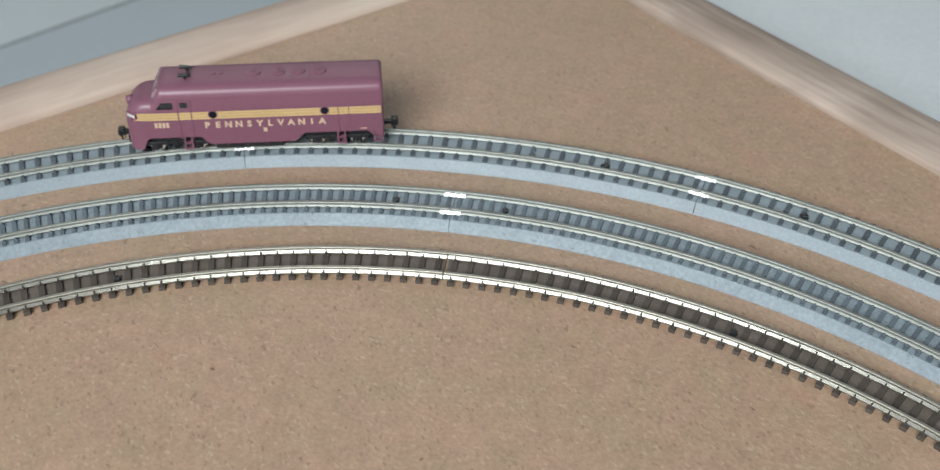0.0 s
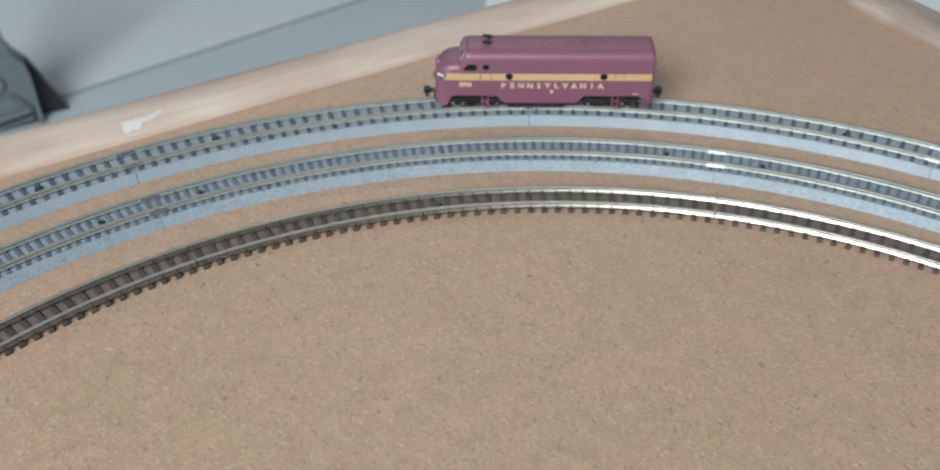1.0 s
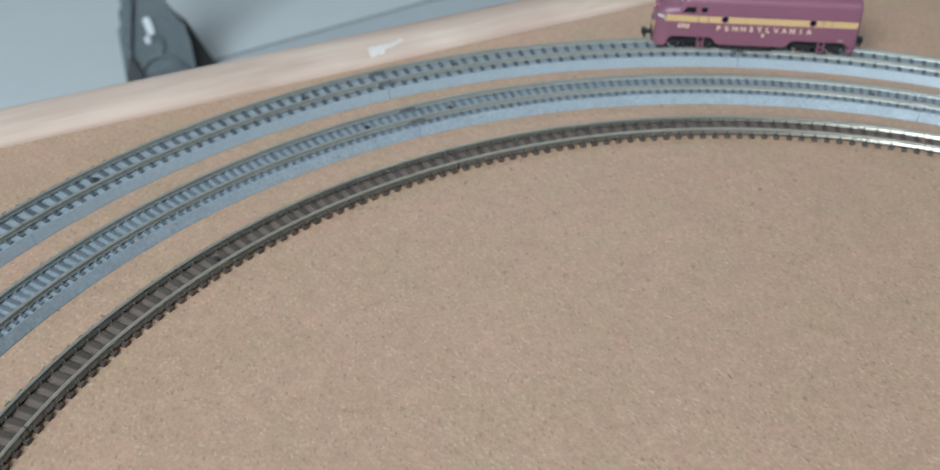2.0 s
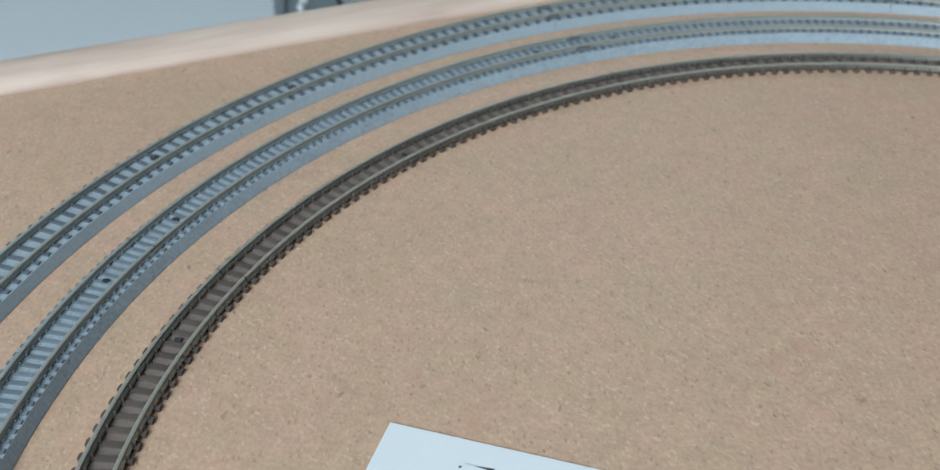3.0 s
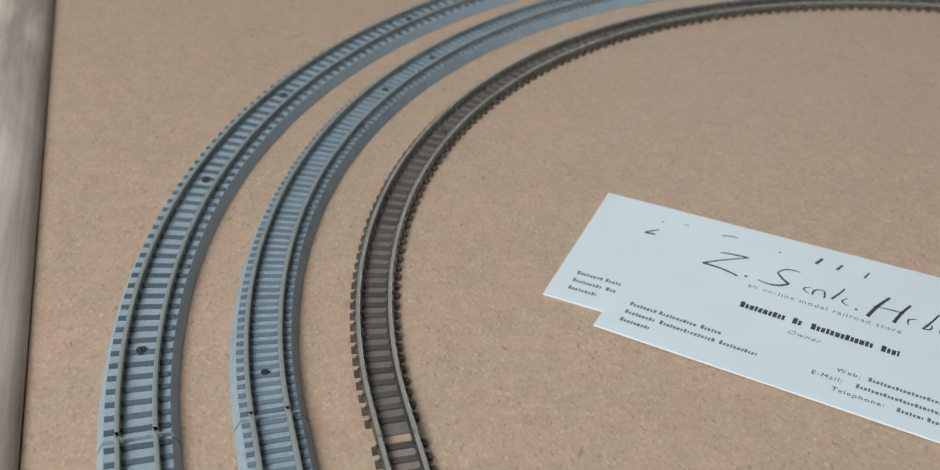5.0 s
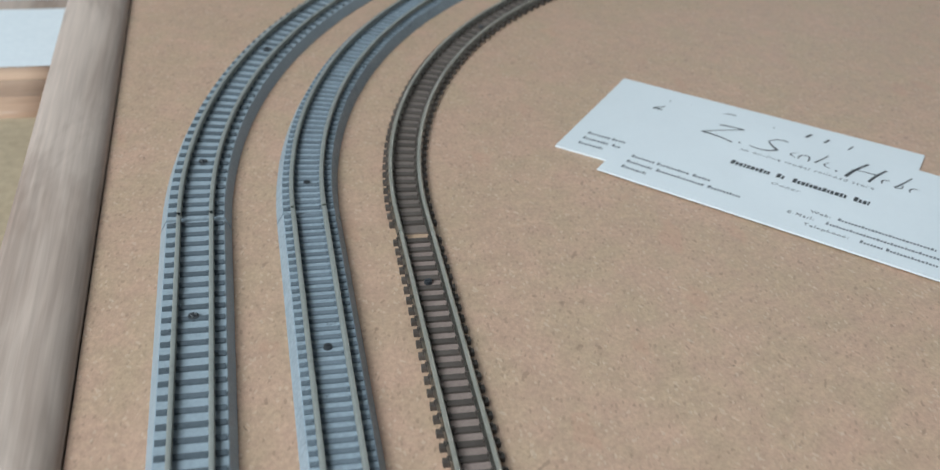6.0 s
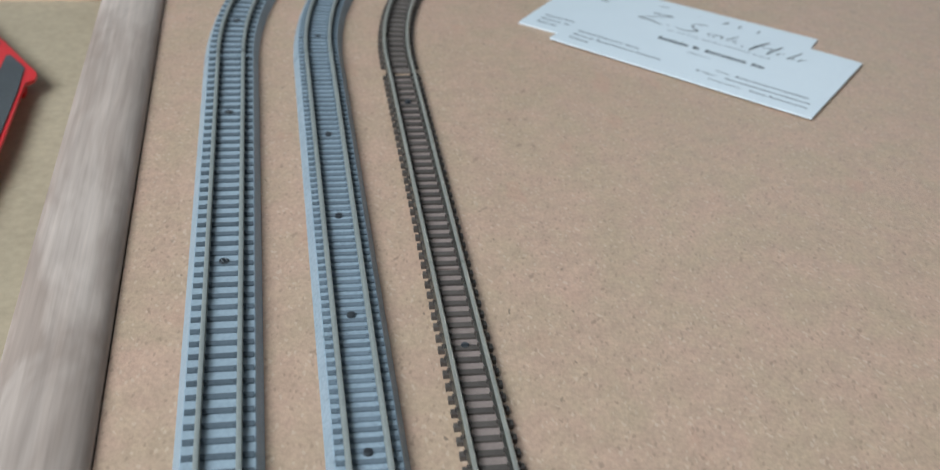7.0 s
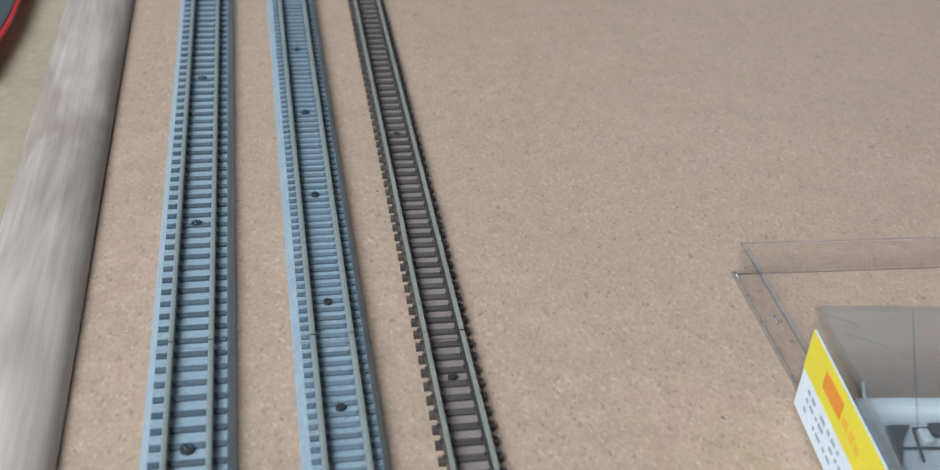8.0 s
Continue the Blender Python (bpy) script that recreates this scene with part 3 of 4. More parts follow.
def coupler(loco, x, way):
    bm = box(min(x, x + way * 2.6), max(x, x + way * 2.6), -0.7, 0.7, 2.9, 4.0, 0.15)
    add_box(bm, min(x + way * 2.4, x + way * 4.2), max(x + way * 2.4, x + way * 4.2), -1.2, 1.0, 2.6, 4.5, 0.3)
    add_rod(bm, (x + way * 3.2, 0.9, 1.6), (x + way * 3.6, 0.9, 4.4), 0.3, None, 8)
    add_rod(bm, (x + way * 2.4, 0, 2.6), (x + way * 3.0, -0.3, 0.9), 0.14, None, 6)
    part("coupler", bm, BLACK, loco, "black knuckle coupler")


def locomotive(angle, radius):
    a = radians(angle)
    loco = thing("locomotive", radius * math.cos(a), radius * math.sin(a), 4.88, angle + 90,
                 "maroon diesel model locomotive with gold side stripe, lit headlamp", "model train")
    loco.scale = (1.012, 1.0, 1.0)
    body = part("body", shell(), MAROON, loco, "", True)
    part("underframe", box(-30.5, 29.0, -5.0, 5.0, 2.6, 9.0, 0.4), BLACK, loco)
    part("fuel_tank", box(-6.0, 11.5, -5.9, 5.9, 0.75, 3.4, 0.5), BLACK, loco)
    for x0 in (21.0, -19.8):
        bogie(loco, x0)
    coupler(loco, 32.4, 1)
    coupler(loco, -31.6, -1)
    for side in (1, -1):
        part("stripe", side_band(-31.4, 30.3, 10.6, 12.75, side, 0.05), GOLD, body, "gold painted stripe")
        for z in (11.25, 12.05):
            part("pinstripe", side_band(-31.3, 30.2, z, z + 0.14, side, 0.07), PIN, body, "thin darker line on the stripe")
        for x in (10.9, -17.1):
            ring = bmesh.new()
            for r0, depth in ((1.22, 0.10),):
                g = disc(x, 11.95, r0, side, depth, 0.06)
                g.to_mesh(me := bpy.data.meshes.new("ring"))
                ring.from_mesh(me)
                bpy.data.meshes.remove(me)
                g.free()
            hole = part("porthole", ring, MAROON, body)
            part("pane", disc(x, 11.95, 0.98, side, 0.06, 0.13), DARK_GLASS, hole, "dark round pane")
        part("side_window", side_plate([(20.5, 13.9), (24.7, 13.9), (23.3, 15.8), (20.5, 15.8)], side, 0.1), DARK_GLASS, body, "dark slanted cab window")
        part("door_window", side_plate([(16.9, 14.2), (18.7, 14.2), (18.7, 15.7), (16.9, 15.7)], side, 0.1), DARK_GLASS, body, "dark square door window")
        door = bmesh.new()
        for x in (16.2, 19.4):
            add_box(door, x - 0.12, x + 0.12, side * 6.85 - 0.14, side * 6.85 + 0.14, 4.9, 16.0)
        add_box(door, 16.2, 19.4, side * 6.85 - 0.12, side * 6.85 + 0.12, 15.9, 16.1)
        part("door_frame", door, MAROON, body)
        panel = bmesh.new()
        for x in (-20.5, -23.2):
            add_box(panel, x - 0.09, x + 0.09, side * 6.85 - 0.1, side * 6.85 + 0.13, 4.9, 16.2)
        for x in (8.0, 3.0, -2.0, -7.0):
            add_box(panel, x - 0.06, x + 0.06, side * 6.85 - 0.1, side * 6.85 + 0.05, 2.2, 9.5)
        part("panel_seam", panel, MAROON, body)
        for x0, low in ((17.9, 1.5), (-21.0, 1.5), (-30.4, 1.7)):
            steps = bmesh.new()
            for dx in (-0.9, 0.9):
                add_box(steps, x0 + dx - 0.22, x0 + dx + 0.22, side * 6.4 - 0.3, side * 6.4 + 0.45, low, 5.2)
            for z in (low, low + 1.7):
                add_box(steps, x0 - 1.0, x0 + 1.0, side * 6.4 - 0.5, side * 6.4 + 0.45, z, z + 0.35)
            part("step", steps, MAROON, body)
        rail = bmesh.new()
        add_box(rail, -30.8, 22.5, side * 6.78 - 0.12, side * 6.78 + 0.16, 16.75, 17.0)
        part("gutter", rail, MAROON, body)
        # nose lamp housing and number boards stand at the nose's corners
        board_bm = bmesh.new()
        m = Matrix.Translation((30.9, side * 5.75, 12.0)) @ Matrix.Rotation(radians(side * 52), 4, "Z")
        add_box(board_bm, -0.5, 0.45, -1.55, 1.55, -0.7, 0.7, 0.12, m)
        nb = part("number_board", board_bm, MAROON, body)
        plate = bmesh.new()
        for i in range(4):
            add_box(plate, 0.46, 0.52, -1.25 + 0.65 * i, -0.72 + 0.65 * i, -0.42, 0.42, 0, m)
        part("plate", plate, WHITE_PLATE, nb, "white number bars")
        whisker = bmesh.new()
        pts = [(31.2, 6.05, 9.6), (32.75, 4.55, 9.3), (33.15, 3.3, 4.6), (33.25, 2.75, 4.6), (33.25, 2.7, 9.0)]
        verts = [whisker.verts.new((x, side * y, z)) for x, y, z in pts]
        whisker.faces.new(verts)
        part("whisker", whisker, GOLD, body, "gold curved nose whisker")
        glyph = bmesh.new()
        for i in range(4):
            add_box(glyph, 25.3 - 0.95 * i - 0.35, 25.3 - 0.95 * i + 0.35, side * 6.80 - 0.05, side * 6.80 + 0.09, 8.4, 9.9)
        part("number_bars", glyph, LETTER, body, "cream number bars")
        crest = bmesh.new()
        add_box(crest, -2.25, -1.35, side * 6.85 - 0.05, side * 6.85 + 0.07, 6.2, 7.4, 0.0)
        part("crest", crest, LETTER, body, "small cream shield")
        turn = Matrix(((-side, 0, 0, 0), (0, 0, side, 0), (0, 1, 0, 0), (0, 0, 0, 1)))
        for i, ch in enumerate("PENNSYLVANIA"):
            x = 12.6 - 2.63 * i
            letters(ch, 2.45, LETTER, body, Matrix.Translation((x * MM if side > 0 else (-4.1 - x) * MM, side * 6.87 * MM, 7.95 * MM)) @ turn, "letter", 1.0, 0, 0.03, "CENTER", 0.10)
        small = bmesh.new()
        add_box(small, -27.6, -25.9, side * 6.85 - 0.05, side * 6.85 + 0.06, 5.9, 6.2)
        part("data_bar", small, LETTER, body)
    # windscreen in two panes, lamps, coupler pocket
    slope = math.atan2(16.1 - 19.4, 25.6 - 23.8)
    for side in (1, -1):
        m = Matrix.Translation((24.62, 0, 17.75)) @ Matrix.Rotation(-slope, 4, "Y")
        trim = bmesh.new()
        for x0, x1, y0, y1 in ((-1.7, 1.5, 0.1, 0.5), (-1.7, 1.5, 5.0, 5.4), (-1.7, -1.3, 0.1, 5.4), (1.1, 1.5, 0.1, 5.4)):
            add_box(trim, x0, x1, min(side * y0, side * y1), max(side * y0, side * y1), -0.6, 0.42, 0.08, m)
        w = part("windscreen", trim, PALE_TRIM, body, "pale windscreen surround")
        pane = bmesh.new()
        add_box(pane, -1.35, 1.15, min(side * 0.5, side * 5.05), max(side * 0.5, side * 5.05), -0.5, 0.26, 0, m)
        part("pane", pane, DARK_GLASS, w, "dark windscreen pane")
    lamp = rod((31.2, 0, 13.3), (32.8, 0, 13.1), 1.25, 1.1, 20)
    housing = part("lamp_housing", lamp, MAROON, body, "", True)
    part("lens", rod((32.7, 0, 13.12), (32.84, 0, 13.1), 0.75, 0.6, 16), LAMP_GLOW, housing, "lit orange headlamp lens")
    lamp = rod((32.3, 0, 8.9), (33.5, 0, 8.9), 1.15, 1.05, 20)
    housing = part("lamp_housing", lamp, MAROON, body, "", True)
    part("lens", rod((33.4, 0, 8.9), (33.62, 0, 8.9), 0.8, 0.7, 16), DIM_LENS, housing, "dark unlit lower lens")
    part("keystone", prism([(-0.7, -0.8), (0.7, -0.8), (0.95, 0.7), (-0.95, 0.7)], 0, 0.15), LETTER, body, "cream shield badge").matrix_basis = pose(33.15 * MM, 0, 6.3 * MM, 90, 0, 90)
    part("coupler_pocket", box(31.0, 33.45, -3.4, 3.4, 2.0, 4.5, 0.2), BLACK, body, "black coupler opening")
    # roof: horns, fans, hatch and ribs
    for y in (2.1, -2.1):
        horn = rod((16.2, y, 20.9), (18.8, y, 20.9), 0.28, 0.55, 10)
        add_rod(horn, (17.2, y, 19.4), (17.2, y, 20.9), 0.25, None, 8)
        add_box(horn, 15.9, 17.6, y - 0.5, y + 0.5, 20.55, 20.85, 0.1)
        part("horn", horn, BLACK, body, "black roof horn")
    part("horn_bar", box(16.6, 17.1, -2.1, 2.1, 20.2, 20.5, 0.1), BLACK, body)
    for x, r in ((0.2, 1.6), (-6.0, 1.6), (-11.0, 1.6), (-16.3, 1.6)):
        fan = rod((x, 0, 19.3), (x, 0, 20.2), r + 0.25, r + 0.1, 24)
        f = part("fan_shroud", fan, MAROON, body)
        blades = bmesh.new()
        for i in range(6):
            add_box(blades, x - r, x + r, -0.1, 0.1, 20.15, 20.27, 0, Matrix.Translation((x, 0, 0)) @ Matrix.Rotation(math.pi * i / 6, 4, "Z") @ Matrix.Translation((-x, 0, 0)))
        part("grille", blades, MAROON, f)
    for x in (10.4, 8.6):
        ring = rod((x, 0.0, 19.5), (x, 0.0, 20.15), 0.7, 0.6, 16)
        part("exhaust_stack", ring, MAROON, body)
    ribs = bmesh.new()
    for x in (-8.5, -13.6):
        add_box(ribs, x - 0.1, x + 0.1, -4.6, 4.6, 19.3, 19.86)
    add_box(ribs, -29.5, -20.5, 3.6, 3.85, 19.2, 19.75)
    add_box(ribs, -29.5, -20.5, -3.85, -3.6, 19.2, 19.75)
    part("roof_rib", ribs, MAROON, body)
    return loco


locomotive(58.5, 234.5)


# ---- two business cards ----
def stroke(x0, y0, x1, y1, w0, w1, bend):
    """A flat tapered pen stroke: from, to, its width at both ends, and how far it bows."""
    bm = bmesh.new()
    d = Vector((x1 - x0, y1 - y0))
    n = Vector((-d.y, d.x)).normalized()
    last = None
    for i in range(11):
        k = i / 10
        bow = bend * d.length * math.sin(math.pi * k)
        c, w = Vector((x0, y0)) + d * k + n * bow, (w0 + (w1 - w0) * k) * 0.55
        here = (bm.verts.new((*(c + n * w), 0)), bm.verts.new((*(c - n * w), 0)))
        if last:
            bm.faces.new((last[0], last[1], here[1], here[0]))
        last = here
    return bm


def bars(rows):
    bm = bmesh.new()
    for x0, x1, y0, y1 in rows:
        vs = [bm.verts.new(p) for p in ((x0, y0, 0), (x1, y0, 0), (x1, y1, 0), (x0, y1, 0))]
        bm.faces.new(vs)
    return bm


def words(x, y, height, lengths, gap=0.8):
    """A line of print as one bar a word."""
    out = []
    for n in lengths:
        out.append((x, x + n, y, y + height))
        x += n + gap
    return out


def letter_pieces(lines, wide=1.0):
    """Splits every bar into letter-wide pieces, the first one taller, so that it prints as a broken line."""
    pieces = []
    for x0, x1, y0, y1 in lines:
        u, k = x0, 0
        while u < x1 - 0.2:
            w = (1.0, 0.7, 0.9, 0.62, 0.8)[k % 5] * wide
            tall = y1 + 0.35 if k == 0 else y1 + 0.1 if k % 4 == 3 else y1 - 0.15
            pieces.append((u, min(u + w, x1), y0, tall))
            u += w + 0.26
            k += 1
    return pieces


SCRIPT = [(17.1, 43.3, 24.0, 44.5, 0.5, 0.6, 0.03), (24.0, 44.5, 14.4, 36.5, 0.35, 0.5, -0.02), (14.4, 36.5, 23.6, 35.5, 0.7, 0.5, 0.06), (25.2, 36.3, 25.8, 36.6, 0.6, 0.6, 0),
          (36.7, 44.9, 31.9, 42.0, 0.45, 0.4, -0.22), (31.9, 42.0, 35.6, 38.6, 0.4, 0.75, -0.05), (35.6, 38.6, 28.3, 36.6, 0.75, 0.35, 0.18), (40.6, 40.2, 40.8, 37.2, 0.35, 0.5, -0.5),
          (43.6, 40.4, 41.6, 37.2, 0.4, 0.5, -0.26), (43.8, 40.2, 44.4, 37.2, 0.45, 0.35, 0.06), (48.1, 43.7, 46.0, 37.8, 0.35, 0.6, 0.02), (49.4, 40.0, 50.2, 37.0, 0.4, 0.45, -0.42), (51.8, 36.5, 52.4, 36.8, 0.6, 0.6, 0),
          (55.0, 35.3, 58.4, 45.5, 0.9, 0.7, 0.03), (60.9, 36.0, 63.4, 44.9, 0.8, 0.6, 0.03), (55.3, 40.1, 62.5, 40.9, 0.3, 0.45, 0.02), (65.4, 39.9, 64.0, 37.2, 0.4, 0.5, -0.3),
          (70.0, 44.7, 67.3, 37.0, 0.4, 0.6, 0.02), (67.5, 37.0, 69.0, 39.4, 0.5, 0.4, -0.3), (73.0, 39.8, 71.2, 37.0, 0.4, 0.5, -0.3)]


def business_card(x, y, z, turn, label):
    card = thing("business_card", x, y, z, turn, label, "card", "business cards on the board")
    bm = bmesh.new()
    nx, ny, thick = 22, 12, 0.55
    sheet = {}
    for lift in (0.0, thick):
        for i in range(nx + 1):
            for j in range(ny + 1):
                u, v = 88.2 * i / nx, 50.7 * j / ny
                sheet[lift, i, j] = bm.verts.new((u, v, lift))
    for lift in (0.0, thick):
        for i in range(nx):
            for j in range(ny):
                bm.faces.new([sheet[lift, i + a, j + b] for a, b in ((0, 0), (1, 0), (1, 1), (0, 1))])
    rim = [(i, 0) for i in range(nx)] + [(nx, j) for j in range(ny)] + [(i, ny) for i in range(nx, 0, -1)] + [(0, j) for j in range(ny, 0, -1)]
    for p, q in zip(rim, rim[1:] + rim[:1]):
        bm.faces.new((sheet[0.0, *p], sheet[0.0, *q], sheet[thick, *q], sheet[thick, *p]))
    part("stock", bm, CARD, card)
    top = thick + 0.02
    lift = lambda b: (bmesh.ops.translate(b, vec=(0, 0, top), verts=b.verts), b)[1]
    for row in SCRIPT:
        part("pen_stroke", lift(stroke(*row)), INK, card, "black slanted pen stroke")
    part("name_print", lift(bars(letter_pieces(words(27.4, 23.7, 2.0, (10.6, 2.4, 14.0, 4.0), 1.9), 1.05))), INK, card, "bold black bars of a name")["kind"] = "stuff"
    lines = words(4.6, 11.0, 1.15, (6.4, 9.2, 5.2)) + words(4.6, 7.7, 1.15, (7.6, 13.4, 8.6)) + words(4.6, 4.4, 1.15, (7.0,))
    lines += words(59.6, 11.7, 1.1, (24.0,)) + words(57.6, 8.2, 1.1, (27.0,)) + words(66.8, 4.8, 1.1, (5.4, 12.0))
    pieces = letter_pieces(lines, 0.7)
    part("contact_print", lift(bars(pieces)), GREY_INK, card, "small grey bars of contact lines")["kind"] = "stuff"
    for text, u, v, size, shear, material in (("an on-line model railroad store", 26.9, 32.5, 2.3, 0, GREY_INK), ("Owner", 39.7, 19.4, 2.3, 0.3, GREY_INK),
                                              ("Web:", 52.7, 11.6, 2.05, 0, INK), ("E-Mail:", 47.9, 8.1, 2.05, 0, INK), ("Telephone:", 53.0, 4.7, 2.05, 0, INK)):
        letters(text, size, material, card, pose(u * MM, v * MM, top * MM), "print_line", 1.21, shear, 0.01)
    return card


business_card(-139.85, 33.21, 0.05, -39.0, "white printed business card lying flat, partly covered")
business_card(-132.54, 18.75, 0.62, -42.48, "white printed business card lying on another card")


# ---- the clear plastic case ----
def plastic_case():
    case = thing("plastic_case", -121.0, -204.5, 0.1, -6.5, "clear plastic display case with yellow and white end label", "case")
    # x to the east, y to the north; the far edge is y = 0
    # the shallow tray beyond the deep box is turned a little against it
    turned = lambda b: (bmesh.ops.transform(b, matrix=pose(0.6, 2.2, 0, 0, 0, 4.0), verts=b.verts), b)[1]
    for a in ((0.0, 0.6, -39.0, 0.0), (93.4, 94.0, -45.0, 0.0), (0.6, 93.4, -0.6, 0.0)):
        tray = part("tray_wall", turned(box(*a, 0.0, 7.6)), CLEAR, case, "clear shallow tray wall")
    lip = bmesh.new()
    for a in ((-0.15, 0.15, -39.0, 0.15, 7.62, 7.9), (0.15, 94.0, -0.1, 0.2, 7.62, 7.9), (0.6, 93.4, -0.85, -0.62, 0.0, 0.35)):
        add_box(lip, *a)
    part("lip", turned(lip), CLEAR_EDGE, tray, "clear rim, darker along its cut edge")
    # scattered glossy rods, added only to give the tray wall its glints
    corner = bmesh.new()
    random.seed(12)
    for k in range(9):
        y, z = -1.0 - 4.2 * k, random.uniform(0.4, 1.2) + 4.6 * (k % 2)
        add_rod(corner, (-0.3, y, z), (-0.3 + random.uniform(-0.3, 0.3), y - random.uniform(0.8, 2.4), z + random.uniform(-0.3, 1.4)), 0.34, 0.2, 10)
    part("glint_rod", turned(corner), GLINT, tray, "small glossy rods added for glints on the clear wall", True)
    sill = bmesh.new()
    add_box(sill, -0.9, 0.0, -39.0, 0.0, 0.0, 0.5, 0.1)
    add_box(sill, 0.3, 1.6, -38.6, -0.8, 6.9, 7.3, 0.1)
    part("flange", turned(sill), HAZY, tray, "scuffed clear flange")
    for a in ((0.9, 1.7, -119.0, -38.0), (92.2, 93.0, -119.0, -38.0), (1.7, 92.2, -119.0, -118.2), (1.7, 92.2, -38.8, -38.0)):
        lid = part("box_wall", box(*a, 0.8, 21.4), CLEAR, case, "clear deep inner box wall")
    inner = bmesh.new()
    add_box(inner, 0.5, 93.4, -38.4, -37.5, 20.6, 21.5, 0.2)
    add_box(inner, 0.3, 1.1, -119, -38.0, 20.6, 21.5, 0.2)
    part("ridge", inner, CLEAR, lid, "clear raised ridge")
    lid_lines = bmesh.new()
    for p, q in (((17.6, -39.5, 22.0), (3.6, -76.5, 22.0)), ((24.0, -39.5, 22.0), (60.0, -41.5, 22.0))):
        add_rod(lid_lines, p, q, 0.14, None, 6)
    for x0, x1, y in ((1.0, 6.5, -40.5), (3.0, 9.0, -46.0)):
        add_rod(lid_lines, (x0, y, 21.9), (x1, y - 3.4, 21.9), 0.16, None, 6)
    part("lid_line", lid_lines, HAZY, lid, "thin pale line on the clear lid")
    label = part("label", box(0.35, 0.75, -118.0, -40.4, 0.9, 18.2), WHITE_PLATE, case, "white paper end label")
    part("band", box(0.22, 0.34, -118.0, -40.4, 9.8, 18.2), YELLOW, label, "yellow printed band")
    logo = bmesh.new()
    add_box(logo, 0.12, 0.21, -57.5, -49.0, 12.6, 16.2)
    part("logo_block", logo, ORANGE, label, "orange plain logo block")
    small = bmesh.new()
    for y0, y1, z0, z1 in ((-60.8, -58.4, 12.8, 14.8), (-63.6, -61.6, 12.6, 14.6), (-66.0, -64.4, 12.4, 14.2)):
        add_box(small, 0.14, 0.21, y0, y1, z0, z1)
    part("logo_block", small, AMBER, label, "amber plain logo shapes")
    note = bmesh.new()
    y = -44.5
    for i in range(30):
        w = (1.4, 2.2, 1.0, 2.8)[i % 4]
        for z in (7.2, 5.4, 3.2):
            if (i + round(z)) % 5 != 4:
                add_box(note, 0.24, 0.34, y - w * 0.8, y, z, z + 0.7)
        y -= w + 0.7
    part("label_bars", note, LABEL_INK, label, "grey bars of print")["kind"] = "stuff"
    part("insert", box(8.0, 90.0, -117.0, -43.6, 0.9, 3.6, 0.8), FOAM, case, "pale grey moulded insert")
    cradle = bmesh.new()
    add_rod(cradle, (9.4, -47.0, 4.6), (88.0, -47.0, 4.6), 2.6, None, 20)
    add_box(cradle, 9.4, 88.0, -49.4, -44.5, 3.5, 4.6, 0.3)
    part("cradle", cradle, WHITE_PLATE, case, "white rounded inner bar", True)
    part("side_lip", box(3.4, 8.0, -117.0, -43.6, 0.9, 6.2, 0.8), FOAM, case, "pale grey rim of the insert")
    # raised black shape standing in for a dark recess in the insert
    wedge = prism([(13.4, -50.2), (17.8, -50.2), (15.0, -54.0), (12.6, -60.0)], 3.62, 4.6)
    part("fitting", wedge, BLACK, case, "black wedge in place of a dark triangular recess")
    bits = bmesh.new()
    add_rod(bits, (22.4, -51.0, 3.7), (22.4, -51.0, 4.6), 1.7, None, 16)
    add_rod(bits, (13.5, -55.6, 4.2), (34.0, -55.6, 4.2), 0.28, None, 8)
    add_rod(bits, (18.4, -50.4, 4.0), (17.0, -58.6, 4.0), 0.3, None, 8)
    add_rod(bits, (18.0, -50.9, 4.4), (34.0, -50.6, 4.4), 0.22, None, 8)
    part("fitting", bits, BLACK, case, "small black plastic rods and disc")
    pale = bmesh.new()
    add_box(pale, 18.6, 20.6, -54.6, -51.2, 3.6, 5.0, 0.5)
    add_rod(pale, (11.0, -46.0, 5.5), (11.6, -41.6, 7.0), 0.5, 0.25, 8)
    part("fitting", pale, WHITE_PLATE, case, "small white plastic fittings")
    part("lid_panel", box(1.0, 92.9, -118.9, -38.1, 21.42, 21.9), HAZY, case, "scuffed clear lid panel")
    return case


plastic_case()


# ---- torn paper left on the pine strip ----
paper = thing("paper_scrap", 12.5, NORTH, 2.5, 0, "torn scrap of white paper stuck on the pine strip", "paper")


bm = bmesh.new()
random.seed(4)
rows = []
for i in range(21):
    k = i / 20
    low, high = 0.7 + 0.5 * random.random() + 1.1 * k, 4.3 + 0.9 * random.random() - 0.8 * math.sin(3.1 * k) + 0.9 * k
    if 0.42 < k:
        low = high - 1.3 - 0.5 * random.random()
    if i in (0, 20):
        low, high = low + 0.4, high - 0.4
    rows.append([(bm.verts.new((-6.6 + 13.2 * k, u, strip_height(u) + 0.05 - 2.5)), bm.verts.new((-6.6 + 13.2 * k, u, strip_height(u) + 0.22 - 2.5)))
                 for u in (low + (high - low) * j / 6 for j in range(7))])
for p, q in zip(rows, rows[1:]):
    for j in range(6):
        for side in (0, 1):
            bm.faces.new((p[j][side], q[j][side], q[j + 1][side], p[j + 1][side]))
    for j in (0, 6):
        bm.faces.new((p[j][0], q[j][0], q[j][1], p[j][1]))
for end in (rows[0], rows[-1]):
    for j in range(6):
        bm.faces.new((end[j][0], end[j + 1][0], end[j + 1][1], end[j][1]))
part("scrap", bm, TAPE, paper)


